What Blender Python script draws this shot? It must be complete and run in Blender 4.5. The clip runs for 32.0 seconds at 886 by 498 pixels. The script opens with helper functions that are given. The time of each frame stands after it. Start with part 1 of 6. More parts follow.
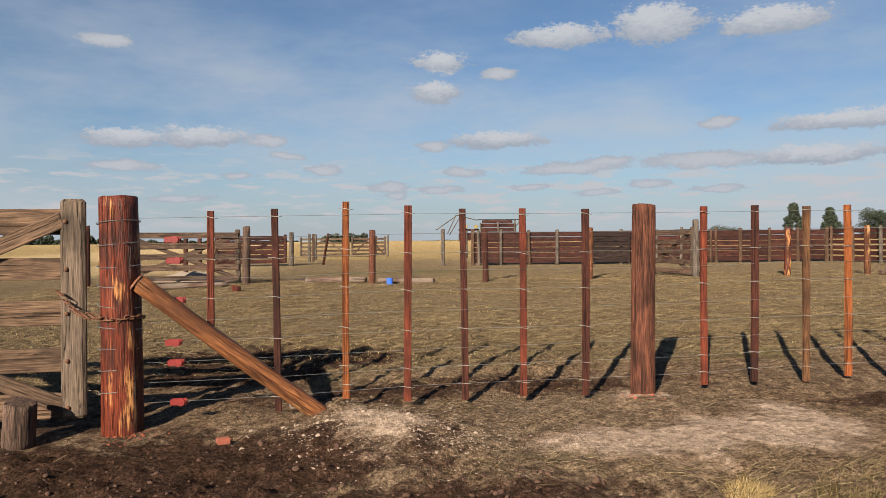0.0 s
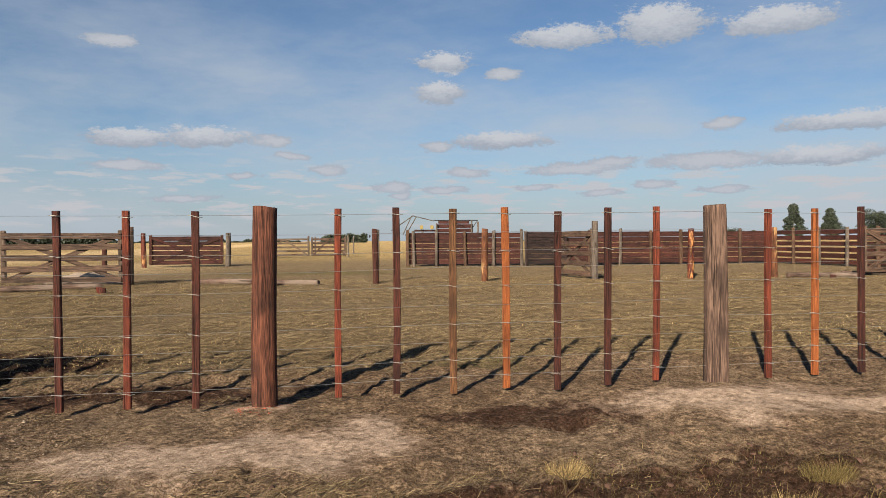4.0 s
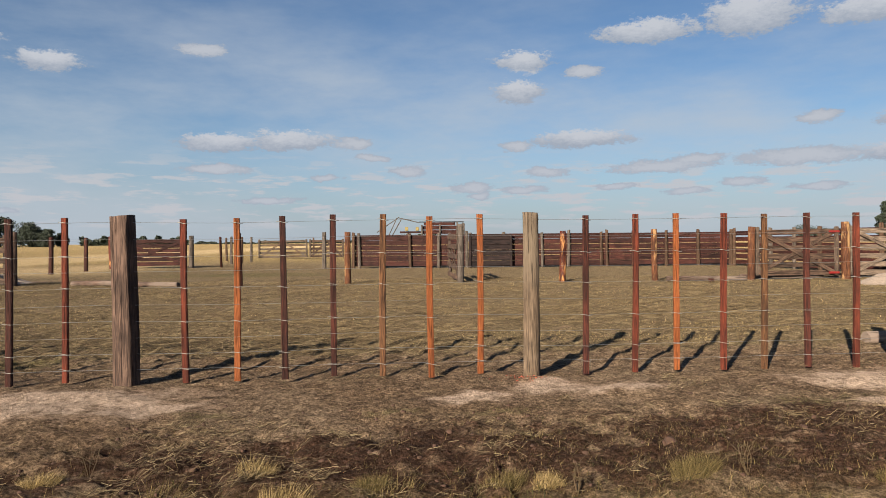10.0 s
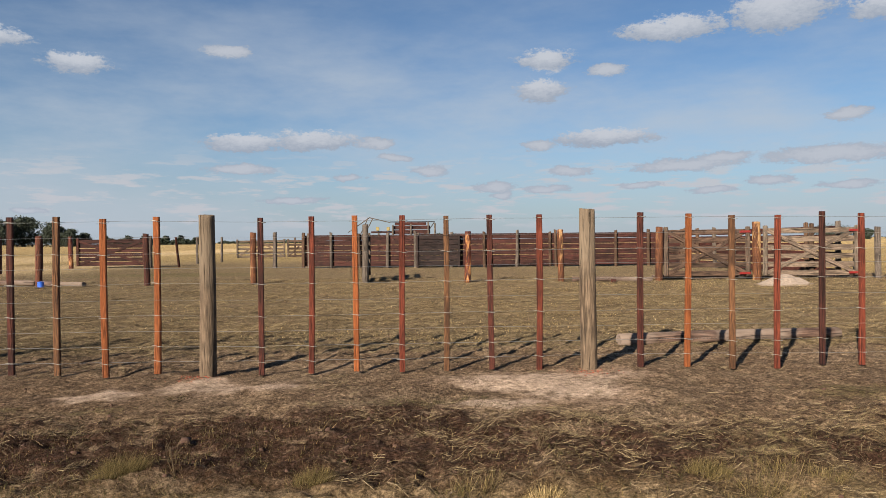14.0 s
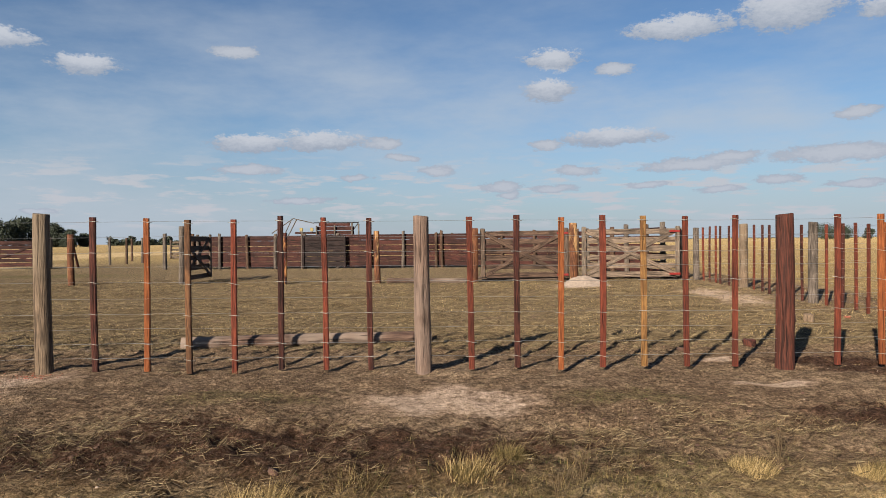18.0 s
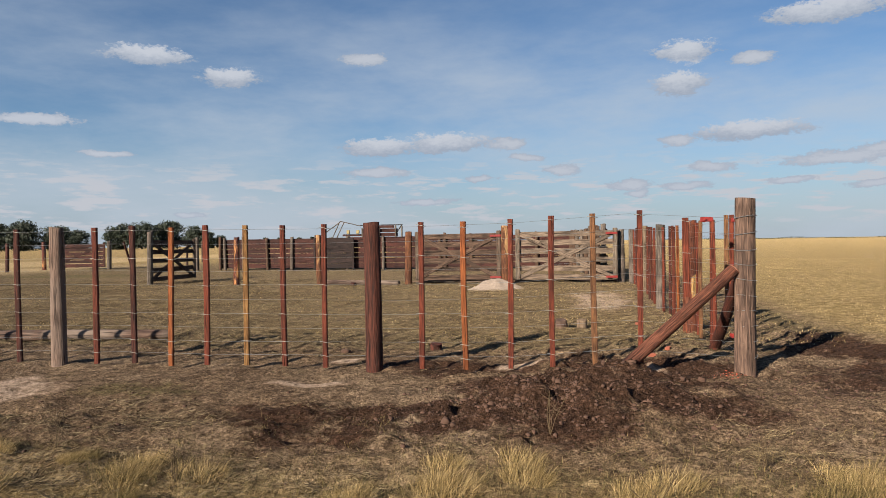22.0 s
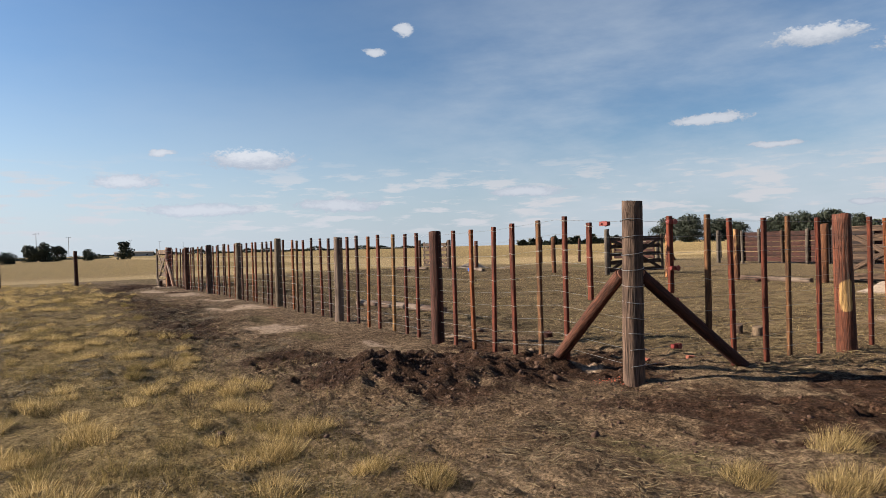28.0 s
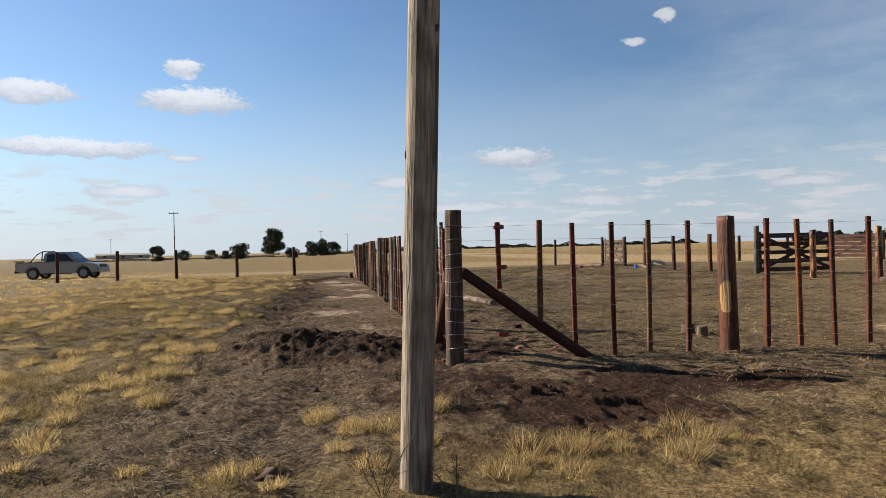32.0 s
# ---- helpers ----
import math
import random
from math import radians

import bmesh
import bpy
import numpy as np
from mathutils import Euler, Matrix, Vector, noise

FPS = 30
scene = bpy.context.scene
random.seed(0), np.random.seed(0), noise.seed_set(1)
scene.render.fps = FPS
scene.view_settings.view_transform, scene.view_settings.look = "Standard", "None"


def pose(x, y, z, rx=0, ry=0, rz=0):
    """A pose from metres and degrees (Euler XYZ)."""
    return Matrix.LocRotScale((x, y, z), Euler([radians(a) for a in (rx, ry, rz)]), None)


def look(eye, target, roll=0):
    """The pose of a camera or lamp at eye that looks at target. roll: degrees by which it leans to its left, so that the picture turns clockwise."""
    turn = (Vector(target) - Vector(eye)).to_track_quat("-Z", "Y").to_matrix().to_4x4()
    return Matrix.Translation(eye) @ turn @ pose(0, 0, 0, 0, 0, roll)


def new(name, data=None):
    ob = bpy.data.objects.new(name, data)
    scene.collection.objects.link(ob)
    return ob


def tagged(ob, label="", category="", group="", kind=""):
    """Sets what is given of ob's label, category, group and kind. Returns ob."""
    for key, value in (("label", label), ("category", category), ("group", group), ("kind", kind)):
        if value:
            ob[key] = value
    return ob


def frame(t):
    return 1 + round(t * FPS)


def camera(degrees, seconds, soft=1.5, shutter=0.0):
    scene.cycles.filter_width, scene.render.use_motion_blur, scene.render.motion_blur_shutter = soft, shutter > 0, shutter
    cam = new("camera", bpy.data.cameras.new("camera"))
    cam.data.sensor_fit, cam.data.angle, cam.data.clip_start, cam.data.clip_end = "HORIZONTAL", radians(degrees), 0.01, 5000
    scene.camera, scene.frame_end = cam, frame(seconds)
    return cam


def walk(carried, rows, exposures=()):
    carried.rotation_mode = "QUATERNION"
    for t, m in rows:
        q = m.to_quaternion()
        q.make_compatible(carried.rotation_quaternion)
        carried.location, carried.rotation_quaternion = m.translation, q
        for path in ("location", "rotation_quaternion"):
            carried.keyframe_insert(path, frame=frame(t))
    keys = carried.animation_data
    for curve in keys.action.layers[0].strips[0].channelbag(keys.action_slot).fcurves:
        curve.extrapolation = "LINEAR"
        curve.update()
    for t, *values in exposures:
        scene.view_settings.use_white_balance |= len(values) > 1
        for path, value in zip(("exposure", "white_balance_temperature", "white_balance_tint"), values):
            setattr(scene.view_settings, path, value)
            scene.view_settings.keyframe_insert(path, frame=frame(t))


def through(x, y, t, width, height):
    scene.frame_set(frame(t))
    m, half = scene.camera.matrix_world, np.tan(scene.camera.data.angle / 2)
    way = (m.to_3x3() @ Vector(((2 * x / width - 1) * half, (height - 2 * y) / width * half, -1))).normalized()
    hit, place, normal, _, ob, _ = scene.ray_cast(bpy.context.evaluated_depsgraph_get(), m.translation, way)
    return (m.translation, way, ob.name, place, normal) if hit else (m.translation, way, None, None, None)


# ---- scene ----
cam = camera(64.6, 32.0, 0.8)
PATH = [
    (0, (1.115, -4.377, 1.043), (1.480, -2.411, 1.018), -0.47),
    (0.5, (1.303, -4.403, 1.027), (1.667, -2.437, 1.005), -0.42),
    (1, (1.540, -4.398, 1.026), (1.903, -2.432, 1.004), -0.34),
    (1.5, (1.784, -4.398, 1.019), (2.144, -2.431, 0.997), -0.39),
    (2, (2.061, -4.364, 1.032), (2.421, -2.397, 1.009), -0.29),
    (2.5, (2.411, -4.365, 1.036), (2.770, -2.398, 1.012), -0.21),
    (4.5, (4.055, -4.696, 1.064), (4.408, -2.728, 1.040), -0.37),
    (5, (4.494, -4.810, 1.081), (4.848, -2.842, 1.058), -0.33),
    (5.5, (4.920, -4.894, 1.090), (5.274, -2.926, 1.066), -0.22),
    (6, (5.372, -4.935, 1.084), (5.722, -2.966, 1.062), -0.52),
    (6.5, (5.792, -5.028, 1.082), (6.141, -3.059, 1.060), -0.40),
    (7, (6.208, -5.119, 1.082), (6.554, -3.149, 1.060), -0.45),
    (7.5, (6.616, -5.169, 1.081), (6.919, -3.192, 1.061), -0.47),
    (8, (6.997, -5.204, 1.076), (7.257, -3.221, 1.055), -0.48),
    (8.5, (7.363, -5.229, 1.068), (7.582, -3.241, 1.047), -0.52),
    (9, (7.722, -5.213, 1.064), (7.896, -3.221, 1.044), -0.62),
    (9.5, (8.081, -5.249, 1.070), (8.215, -3.254, 1.049), -0.62),
    (10, (8.436, -5.341, 1.083), (8.567, -3.345, 1.061), -0.51),
    (10.5, (8.793, -5.401, 1.089), (8.923, -3.406, 1.067), -0.59),
    (11, (9.134, -5.423, 1.085), (9.263, -3.427, 1.064), -0.52),
    (11.5, (9.482, -5.432, 1.083), (9.610, -3.436, 1.061), -0.57),
    (12, (9.813, -5.436, 1.079), (9.938, -3.440, 1.056), -0.51),
    (12.5, (10.125, -5.448, 1.082), (10.233, -3.451, 1.059), -0.49),
    (13, (10.423, -5.491, 1.067), (10.515, -3.494, 1.044), -0.74),
    (13.5, (10.730, -5.510, 1.081), (10.808, -3.511, 1.058), -0.58),
    (15.5, (12.618, -5.603, 1.075), (12.667, -3.604, 1.052), -0.73),
    (16, (13.138, -5.663, 1.075), (13.188, -3.664, 1.051), -0.53),
    (16.5, (13.722, -5.677, 1.070), (13.771, -3.677, 1.047), -0.56),
    (17, (14.316, -5.616, 1.074), (14.364, -3.616, 1.051), -0.57),
    (17.5, (14.902, -5.643, 1.080), (14.949, -3.644, 1.057), -0.59),
    (18, (15.506, -5.636, 1.076), (15.553, -3.636, 1.053), -0.60),
    (18.5, (16.122, -5.640, 1.082), (16.169, -3.641, 1.059), -0.59),
    (19, (16.653, -5.622, 1.091), (16.699, -3.622, 1.068), -0.62),
    (19.5, (17.193, -5.652, 1.083), (17.240, -3.653, 1.060), -0.55),
    (20, (17.734, -5.650, 1.096), (17.781, -3.650, 1.073), -0.50),
    (20.5, (18.299, -5.704, 1.084), (18.343, -3.704, 1.061), -0.48),
    (21, (18.855, -5.784, 1.081), (18.857, -3.785, 1.061), -0.63),
    (21.5, (19.396, -5.767, 1.094), (19.246, -3.772, 1.076), -0.76),
    (22, (19.921, -5.778, 1.087), (19.615, -3.801, 1.069), -0.85),
    (22.5, (20.419, -5.779, 1.071), (19.961, -3.833, 1.056), -0.89),
    (23, (20.934, -5.749, 1.061), (20.326, -3.844, 1.053), -1.05),
    (23.5, (21.435, -5.696, 1.090), (20.688, -3.841, 1.075), -0.95),
    (24, (21.941, -5.580, 1.094), (21.054, -3.787, 1.078), -1.14),
    (24.5, (22.394, -5.442, 1.101), (21.375, -3.721, 1.084), -1.08),
    (25, (22.857, -5.273, 1.093), (21.710, -3.635, 1.077), -1.31),
    (25.5, (23.305, -5.065, 1.091), (22.038, -3.517, 1.075), -1.42),
    (27.5, (24.925, -4.152, 1.093), (23.270, -3.029, 1.083), -1.67),
    (28, (25.271, -3.878, 1.094), (23.541, -2.875, 1.087), -1.54),
    (28.5, (25.597, -3.602, 1.094), (23.799, -2.725, 1.086), -1.68),
    (29, (25.916, -3.345, 1.089), (24.071, -2.574, 1.083), -1.57),
    (29.5, (26.222, -3.042, 1.094), (24.348, -2.343, 1.088), -1.66),
    (30, (26.536, -2.728, 1.095), (24.637, -2.101, 1.089), -1.67),
    (30.5, (26.789, -2.316, 1.096), (24.867, -1.763, 1.090), -1.59),
    (31, (27.037, -1.933, 1.087), (25.095, -1.452, 1.084), -1.50),
    (31.5, (27.327, -1.544, 1.071), (25.369, -1.136, 1.067), -1.56),
    (32, (27.616, -1.116, 1.057), (25.643, -0.791, 1.056), -1.42),
]

walk(cam, [(t, look(eye, target, roll)) for t, eye, target, roll in PATH], exposures=[(0, 1.64, 6540, 10), (10, 1.64, 6420, 10), (20.5, 1.64, 6270, 10), (26.5, 1.88, 6420, 10), (32, 1.86, 6450, 9)])

# ---- light ----
SUN_AZ, SUN_EL = radians(212.0), radians(24.0)   # clockwise from +y
sun_dir = Vector((math.sin(SUN_AZ) * math.cos(SUN_EL), math.cos(SUN_AZ) * math.cos(SUN_EL), math.sin(SUN_EL)))
sun = new("sun", bpy.data.lights.new("sun", "SUN"))
sun.data.energy, sun.data.angle, sun.data.color = 4.1, radians(0.55), (1.0, 0.86, 0.68)
sun.rotation_euler = sun_dir.to_track_quat("Z", "Y").to_euler()

world = bpy.data.worlds.new("sky")
scene.world = world
world.use_nodes = True
WT = world.node_tree
WT.nodes.clear()


def wn(kind, **sets):
    n = WT.nodes.new(kind)
    for k, v in sets.items():
        setattr(n, k, v)
    return n


def wmath(op, a, b=None, c=None, clamp=False):
    n = wn("ShaderNodeMath", operation=op, use_clamp=clamp)
    for i, v in enumerate((a, b, c)):
        if v is None:
            continue
        if isinstance(v, (int, float)):
            n.inputs[i].default_value = v
        else:
            WT.links.new(v, n.inputs[i])
    return n.outputs[0]


def wsmooth(v, lo, hi, a=0.0, b=1.0):
    n = wn("ShaderNodeMapRange", interpolation_type="SMOOTHSTEP")
    WT.links.new(v, n.inputs[0])
    for i, q in enumerate((lo, hi, a, b)):
        n.inputs[i + 1].default_value = q
    return n.outputs[0]


def wnoise(vec, scale, detail=5.0, rough=0.55):
    n = wn("ShaderNodeTexNoise")
    n.inputs["Scale"].default_value, n.inputs["Detail"].default_value, n.inputs["Roughness"].default_value = scale, detail, rough
    WT.links.new(vec, n.inputs["Vector"])
    return n


def wmix(fac, a, b):
    n = wn("ShaderNodeMix", data_type="RGBA")
    WT.links.new(fac, n.inputs[0])
    for v, i in ((a, 6), (b, 7)):
        if isinstance(v, tuple):
            n.inputs[i].default_value = (*v, 1)
        else:
            WT.links.new(v, n.inputs[i])
    return n.outputs[2]


sky = wn("ShaderNodeTexSky", sky_type="NISHITA")
sky.sun_disc, sky.sun_elevation, sky.sun_rotation = False, SUN_EL, SUN_AZ
sky.air_density, sky.dust_density, sky.ozone_density, sky.altitude = 1.0, 0.35, 2.0, 100
coord = wn("ShaderNodeTexCoord")
sep = wn("ShaderNodeSeparateXYZ")
WT.links.new(coord.outputs["Generated"], sep.inputs[0])
az = wmath("MULTIPLY", wmath("ARCTAN2", sep.outputs[0], sep.outputs[1]), 57.2958)
el = wmath("MULTIPLY", wmath("ARCSINE", sep.outputs[2]), 57.2958)
flat = wn("ShaderNodeCombineXYZ")
WT.links.new(az, flat.inputs[0])
WT.links.new(el, flat.inputs[1])
# billows: the sky's coordinates are bent by noise before the clouds are laid out
fine_map = wn("ShaderNodeMapping")
fine_map.inputs["Scale"].default_value = (0.55, 1.1, 1)
WT.links.new(flat.outputs[0], fine_map.inputs[0])
bend = wnoise(fine_map.outputs[0], 0.8, 3.0, 0.5)
shift = wn("ShaderNodeVectorMath", operation="MULTIPLY_ADD")
WT.links.new(bend.outputs["Color"], shift.inputs[0])
shift.inputs[1].default_value = (2.0, 0.8, 0)
shift.inputs[2].default_value = (-1.0, -0.4, 0)
rag_map = wn("ShaderNodeMapping")
rag_map.inputs["Scale"].default_value = (0.9, 1.7, 1)
WT.links.new(flat.outputs[0], rag_map.inputs[0])
rag = wnoise(rag_map.outputs[0], 1.0, 7.0, 0.62)
wisp = wnoise(rag_map.outputs[0], 3.1, 6.0, 0.65)
bent = wn("ShaderNodeVectorMath", operation="ADD")
WT.links.new(flat.outputs[0], bent.inputs[0])
WT.links.new(shift.outputs[0], bent.inputs[1])

# azimuth, elevation, half width, half height of each cumulus, in degrees
CUMULUS = [(20.0, 15.7, 3.9, 1.1), (27.5, 16.0, 3.5, 1.8), (35.8, 15.4, 3.9, 1.2), (10.5, 14.0, 2.2, 1.0), (10.1, 11.7, 2.1, 1.1), (-13.7, 7.6, 3.2, 0.9), (-8.3, 7.9, 3.5, 1.0), (15.0, 7.9, 3.9, 0.8),
           (40.5, 8.1, 5.1, 0.8), (38.4, 5.8, 4.6, 0.8), (-25.4, 12.8, 2.3, 0.9), (-31.4, 14.0, 3.1, 0.8), (-74.8, 7.1, 3.5, 0.9), (-100.6, 13.9, 1.4, 0.8), (-100.1, 11.5, 3.9, 1.2), (-111.2, 11.5, 3.2, 1.0),
           (-108.6, 7.8, 6.5, 0.8)]
SCRAPS = [(-15.0, 14.6, 2.5, 0.6), (15.2, 13.2, 1.9, 0.6), (-14.1, 5.7, 3.2, 0.5), (9.7, 7.5, 1.8, 0.5), (32.1, 8.7, 1.8, 0.6), (12.2, 5.5, 2.1, 0.55), (20.9, 5.7, 5.1, 0.6), (31.1, 6.0, 6.0, 0.75),
          (27.0, 4.3, 1.8, 0.5), (0.8, 5.7, 1.8, 0.5), (6.2, 4.4, 2.3, 0.6), (-84.0, 5.5, 2.8, 0.6), (-62.6, 17.3, 1.0, 0.6), (-65.2, 15.6, 1.0, 0.4), (-53.1, 4.3, 3.7, 0.6), (-78.7, 3.3, 5.1, 0.6),
          (-68.3, 3.6, 4.2, 0.7), (-104.6, 4.8, 3.5, 0.7), (-38.7, 9.1, 3.4, 0.5), (-3.4, 7.9, 2.1, 0.6), (-5.7, 5.19, 1.6, 0.3), (-2.1, 6.78, 1.8, 0.35), (6.7, 3.71, 1.4, 0.35), (10.3, 4.09, 2.2, 0.4),
          (17.6, 4.2, 2.2, 0.35), (32.0, 3.73, 2.3, 0.35), (-28.6, 2.42, 1.5, 0.35), (-10.2, 3.39, 3.0, 0.35), (22.9, 3.71, 2.2, 0.3), (23.7, 6.11, 2.5, 0.5), (-84.0, 5.45, 2.4, 0.4), (-81.6, 7.59, 1.1, 0.4),
          (-68.7, 3.64, 2.5, 0.35), (-77.0, 3.31, 3.0, 0.35), (-39.9, 9.02, 2.2, 0.35), (-34.4, 6.88, 2.4, 0.3), (-100.8, 7.41, 1.7, 0.3)]


def cloud_field(vec, lift, clouds, flat_base):
    """The nearest cloud's distance from its middle, 1 at its rim."""
    near = None
    for a0, e0, w, h in clouds:
        m = wn("ShaderNodeMapping", vector_type="POINT")
        m.inputs["Scale"].default_value = (1 / w, 1 / h, 1)
        m.inputs["Location"].default_value = (-a0 / w, -(e0 + lift * h) / h, 0)
        WT.links.new(vec, m.inputs[0])
        d = wn("ShaderNodeVectorMath", operation="LENGTH")
        WT.links.new(m.outputs[0], d.inputs[0])
        far = d.outputs["Value"]
        if flat_base:
            under = wn("ShaderNodeVectorMath", operation="DOT_PRODUCT")
            WT.links.new(m.outputs[0], under.inputs[0])
            under.inputs[1].default_value = (0, -1, 0)
            far = wmath("MULTIPLY_ADD", wmath("MAXIMUM", under.outputs["Value"], 0.0), 0.5, far)
        near = far if near is None else wmath("MINIMUM", near, far)
    return near


scraps = wmath("MULTIPLY", cloud_field(bent.outputs[0], 0.0, SCRAPS, False), 1.25)
body = wmath("MINIMUM", cloud_field(bent.outputs[0], 0.0, CUMULUS, True), scraps)
lit = cloud_field(bent.outputs[0], 0.75, CUMULUS, False)
ragged = wmath("MULTIPLY", wmath("SUBTRACT", wmath("ADD", wmath("MULTIPLY", rag.outputs[0], 0.55), wmath("MULTIPLY", wisp.outputs[0], 0.45)), 0.5), 2.3)
puff = wsmooth(wmath("ADD", body, ragged), 1.2, 0.74)
lit_part = wmath("MAXIMUM", wsmooth(wmath("ADD", lit, wmath("MULTIPLY", ragged, 0.8)), 1.5, 0.2), wsmooth(wmath("ADD", scraps, wmath("MULTIPLY", ragged, 0.8)), 1.4, 0.25, 0.0, 0.75))
# low rows of small far clouds over the horizon, and thin high veils
row_map = wn("ShaderNodeMapping")
row_map.inputs["Scale"].default_value = (0.24, 1.3, 1)
WT.links.new(flat.outputs[0], row_map.inputs[0])
rows_noise = wnoise(row_map.outputs[0], 1.0, 6.0, 0.6)
row_mask = wmath("MULTIPLY", wsmooth(rows_noise.outputs[0], 0.5, 0.62), wmath("MULTIPLY", wsmooth(el, 0.6, 1.8), wsmooth(el, 8.0, 4.0)))
veil_map = wn("ShaderNodeMapping")
veil_map.inputs["Scale"].default_value = (0.035, 0.11, 1)
veil_map.inputs["Rotation"].default_value = (0, 0, radians(-14))
WT.links.new(flat.outputs[0], veil_map.inputs[0])
veil_noise = wnoise(veil_map.outputs[0], 1.0, 7.0, 0.6)
veil = wmath("MULTIPLY", wsmooth(veil_noise.outputs[0], 0.3, 0.75), wmath("MULTIPLY", wsmooth(el, 24.0, 9.0, 0.2, 0.9), wsmooth(az, -72.0, -48.0, 0.2, 1.0)))
base = wn("ShaderNodeVectorMath", operation="MULTIPLY")
WT.links.new(sky.outputs[0], base.inputs[0])
base.inputs[1].default_value = (0.84, 0.98, 1.13)
haze = wmix(wmath("MULTIPLY", wsmooth(el, 9.0, -1.0), 0.75), base.outputs[0], (4.4, 5.15, 6.35))
west = wmath("MULTIPLY_ADD", wsmooth(az, -55.0, -112.0), 0.3, wmath("MULTIPLY_ADD", wsmooth(az, -18.0, -52.0), 0.06, 1.0))
warm = wn("ShaderNodeVectorMath", operation="SCALE")
WT.links.new(haze, warm.inputs[0])
WT.links.new(west, warm.inputs["Scale"])
c1 = wmix(veil, warm.outputs[0], (6.2, 6.9, 7.7))
c2 = wmix(wmath("MULTIPLY", row_mask, 0.95), c1, (6.9, 7.0, 7.4))
tone = wmix(lit_part, (4.3, 4.9, 5.9), (7.1, 7.4, 8.0))
c2 = wmix(wmath("MULTIPLY", wmath("MULTIPLY", wsmooth(az, -45.0, -80.0), wsmooth(el, 15.0, 1.0)), 0.4), c2, (7.4, 8.1, 9.0))
bright = wn("ShaderNodeVectorMath", operation="SCALE")
WT.links.new(tone, bright.inputs[0])
WT.links.new(wmath("MULTIPLY_ADD", wmath("SUBTRACT", west, 1.0), 0.8, 1.0), bright.inputs["Scale"])
c3 = wmix(puff, c2, bright.outputs[0])
clear = wn("ShaderNodeVectorMath", operation="SCALE")   # halves the whole sky's light against the sun, so shade comes out deeper
WT.links.new(c3, clear.inputs[0])
clear.inputs["Scale"].default_value = 0.5
back = wn("ShaderNodeBackground")
back.inputs[1].default_value = 0.05
WT.links.new(clear.outputs[0], back.inputs[0])
out = wn("ShaderNodeOutputWorld")
WT.links.new(back.outputs[0], out.inputs[0])


# ---- materials ----


def material(name, rough=0.85, spec=0.3, matte=0.35):
    m = bpy.data.materials.new(name)
    m.use_nodes = True
    b = m.node_tree.nodes["Principled BSDF"]
    b.inputs["Roughness"].default_value = rough
    b.inputs["Specular IOR Level"].default_value = spec
    b.inputs["Diffuse Roughness"].default_value = matte
    return m, m.node_tree, b


def node(nt, kind, **sets):
    n = nt.nodes.new(kind)
    for k, v in sets.items():
        setattr(n, k, v)
    return n


def noise_of(nt, vec, scale, detail=6.0, rough=0.6, distort=0.0):
    n = node(nt, "ShaderNodeTexNoise")
    n.inputs["Scale"].default_value, n.inputs["Detail"].default_value = scale, detail
    n.inputs["Roughness"].default_value, n.inputs["Distortion"].default_value = rough, distort
    if vec is not None:
        nt.links.new(vec, n.inputs["Vector"])
    return n.outputs[0]


def ramp(nt, fac, stops):
    n = node(nt, "ShaderNodeValToRGB")
    e = n.color_ramp.elements
    while len(e) < len(stops):
        e.new(0.5)
    for q, (p, c) in zip(e, stops):
        q.position, q.color = p, (*c, 1) if len(c) == 3 else c
    nt.links.new(fac, n.inputs[0])
    return n.outputs[0]


def mixed(nt, fac, a, b, mode="MIX"):
    n = node(nt, "ShaderNodeMix", data_type="RGBA", blend_type=mode)
    for v, i in ((fac, 0), (a, 6), (b, 7)):
        if isinstance(v, (int, float)):
            n.inputs[i].default_value = v
        elif isinstance(v, tuple):
            n.inputs[i].default_value = (*v, 1)
        else:
            nt.links.new(v, n.inputs[i])
    return n.outputs[2]


def arith(nt, op, a, b=0.0, clamp=False):
    n = node(nt, "ShaderNodeMath", operation=op, use_clamp=clamp)
    for i, v in enumerate((a, b)):
        if isinstance(v, (int, float)):
            n.inputs[i].default_value = v
        else:
            nt.links.new(v, n.inputs[i])
    return n.outputs[0]


def span(nt, v, lo, hi, a=0.0, b=1.0):
    n = node(nt, "ShaderNodeMapRange", interpolation_type="SMOOTHSTEP")
    nt.links.new(v, n.inputs[0])
    for i, q in enumerate((lo, hi, a, b)):
        n.inputs[i + 1].default_value = q
    return n.outputs[0]


def bumped(nt, b, height, strength, dist=0.02):
    n = node(nt, "ShaderNodeBump")
    n.inputs["Strength"].default_value, n.inputs["Distance"].default_value = strength, dist
    nt.links.new(height, n.inputs["Height"])
    nt.links.new(n.outputs[0], b.inputs["Normal"])


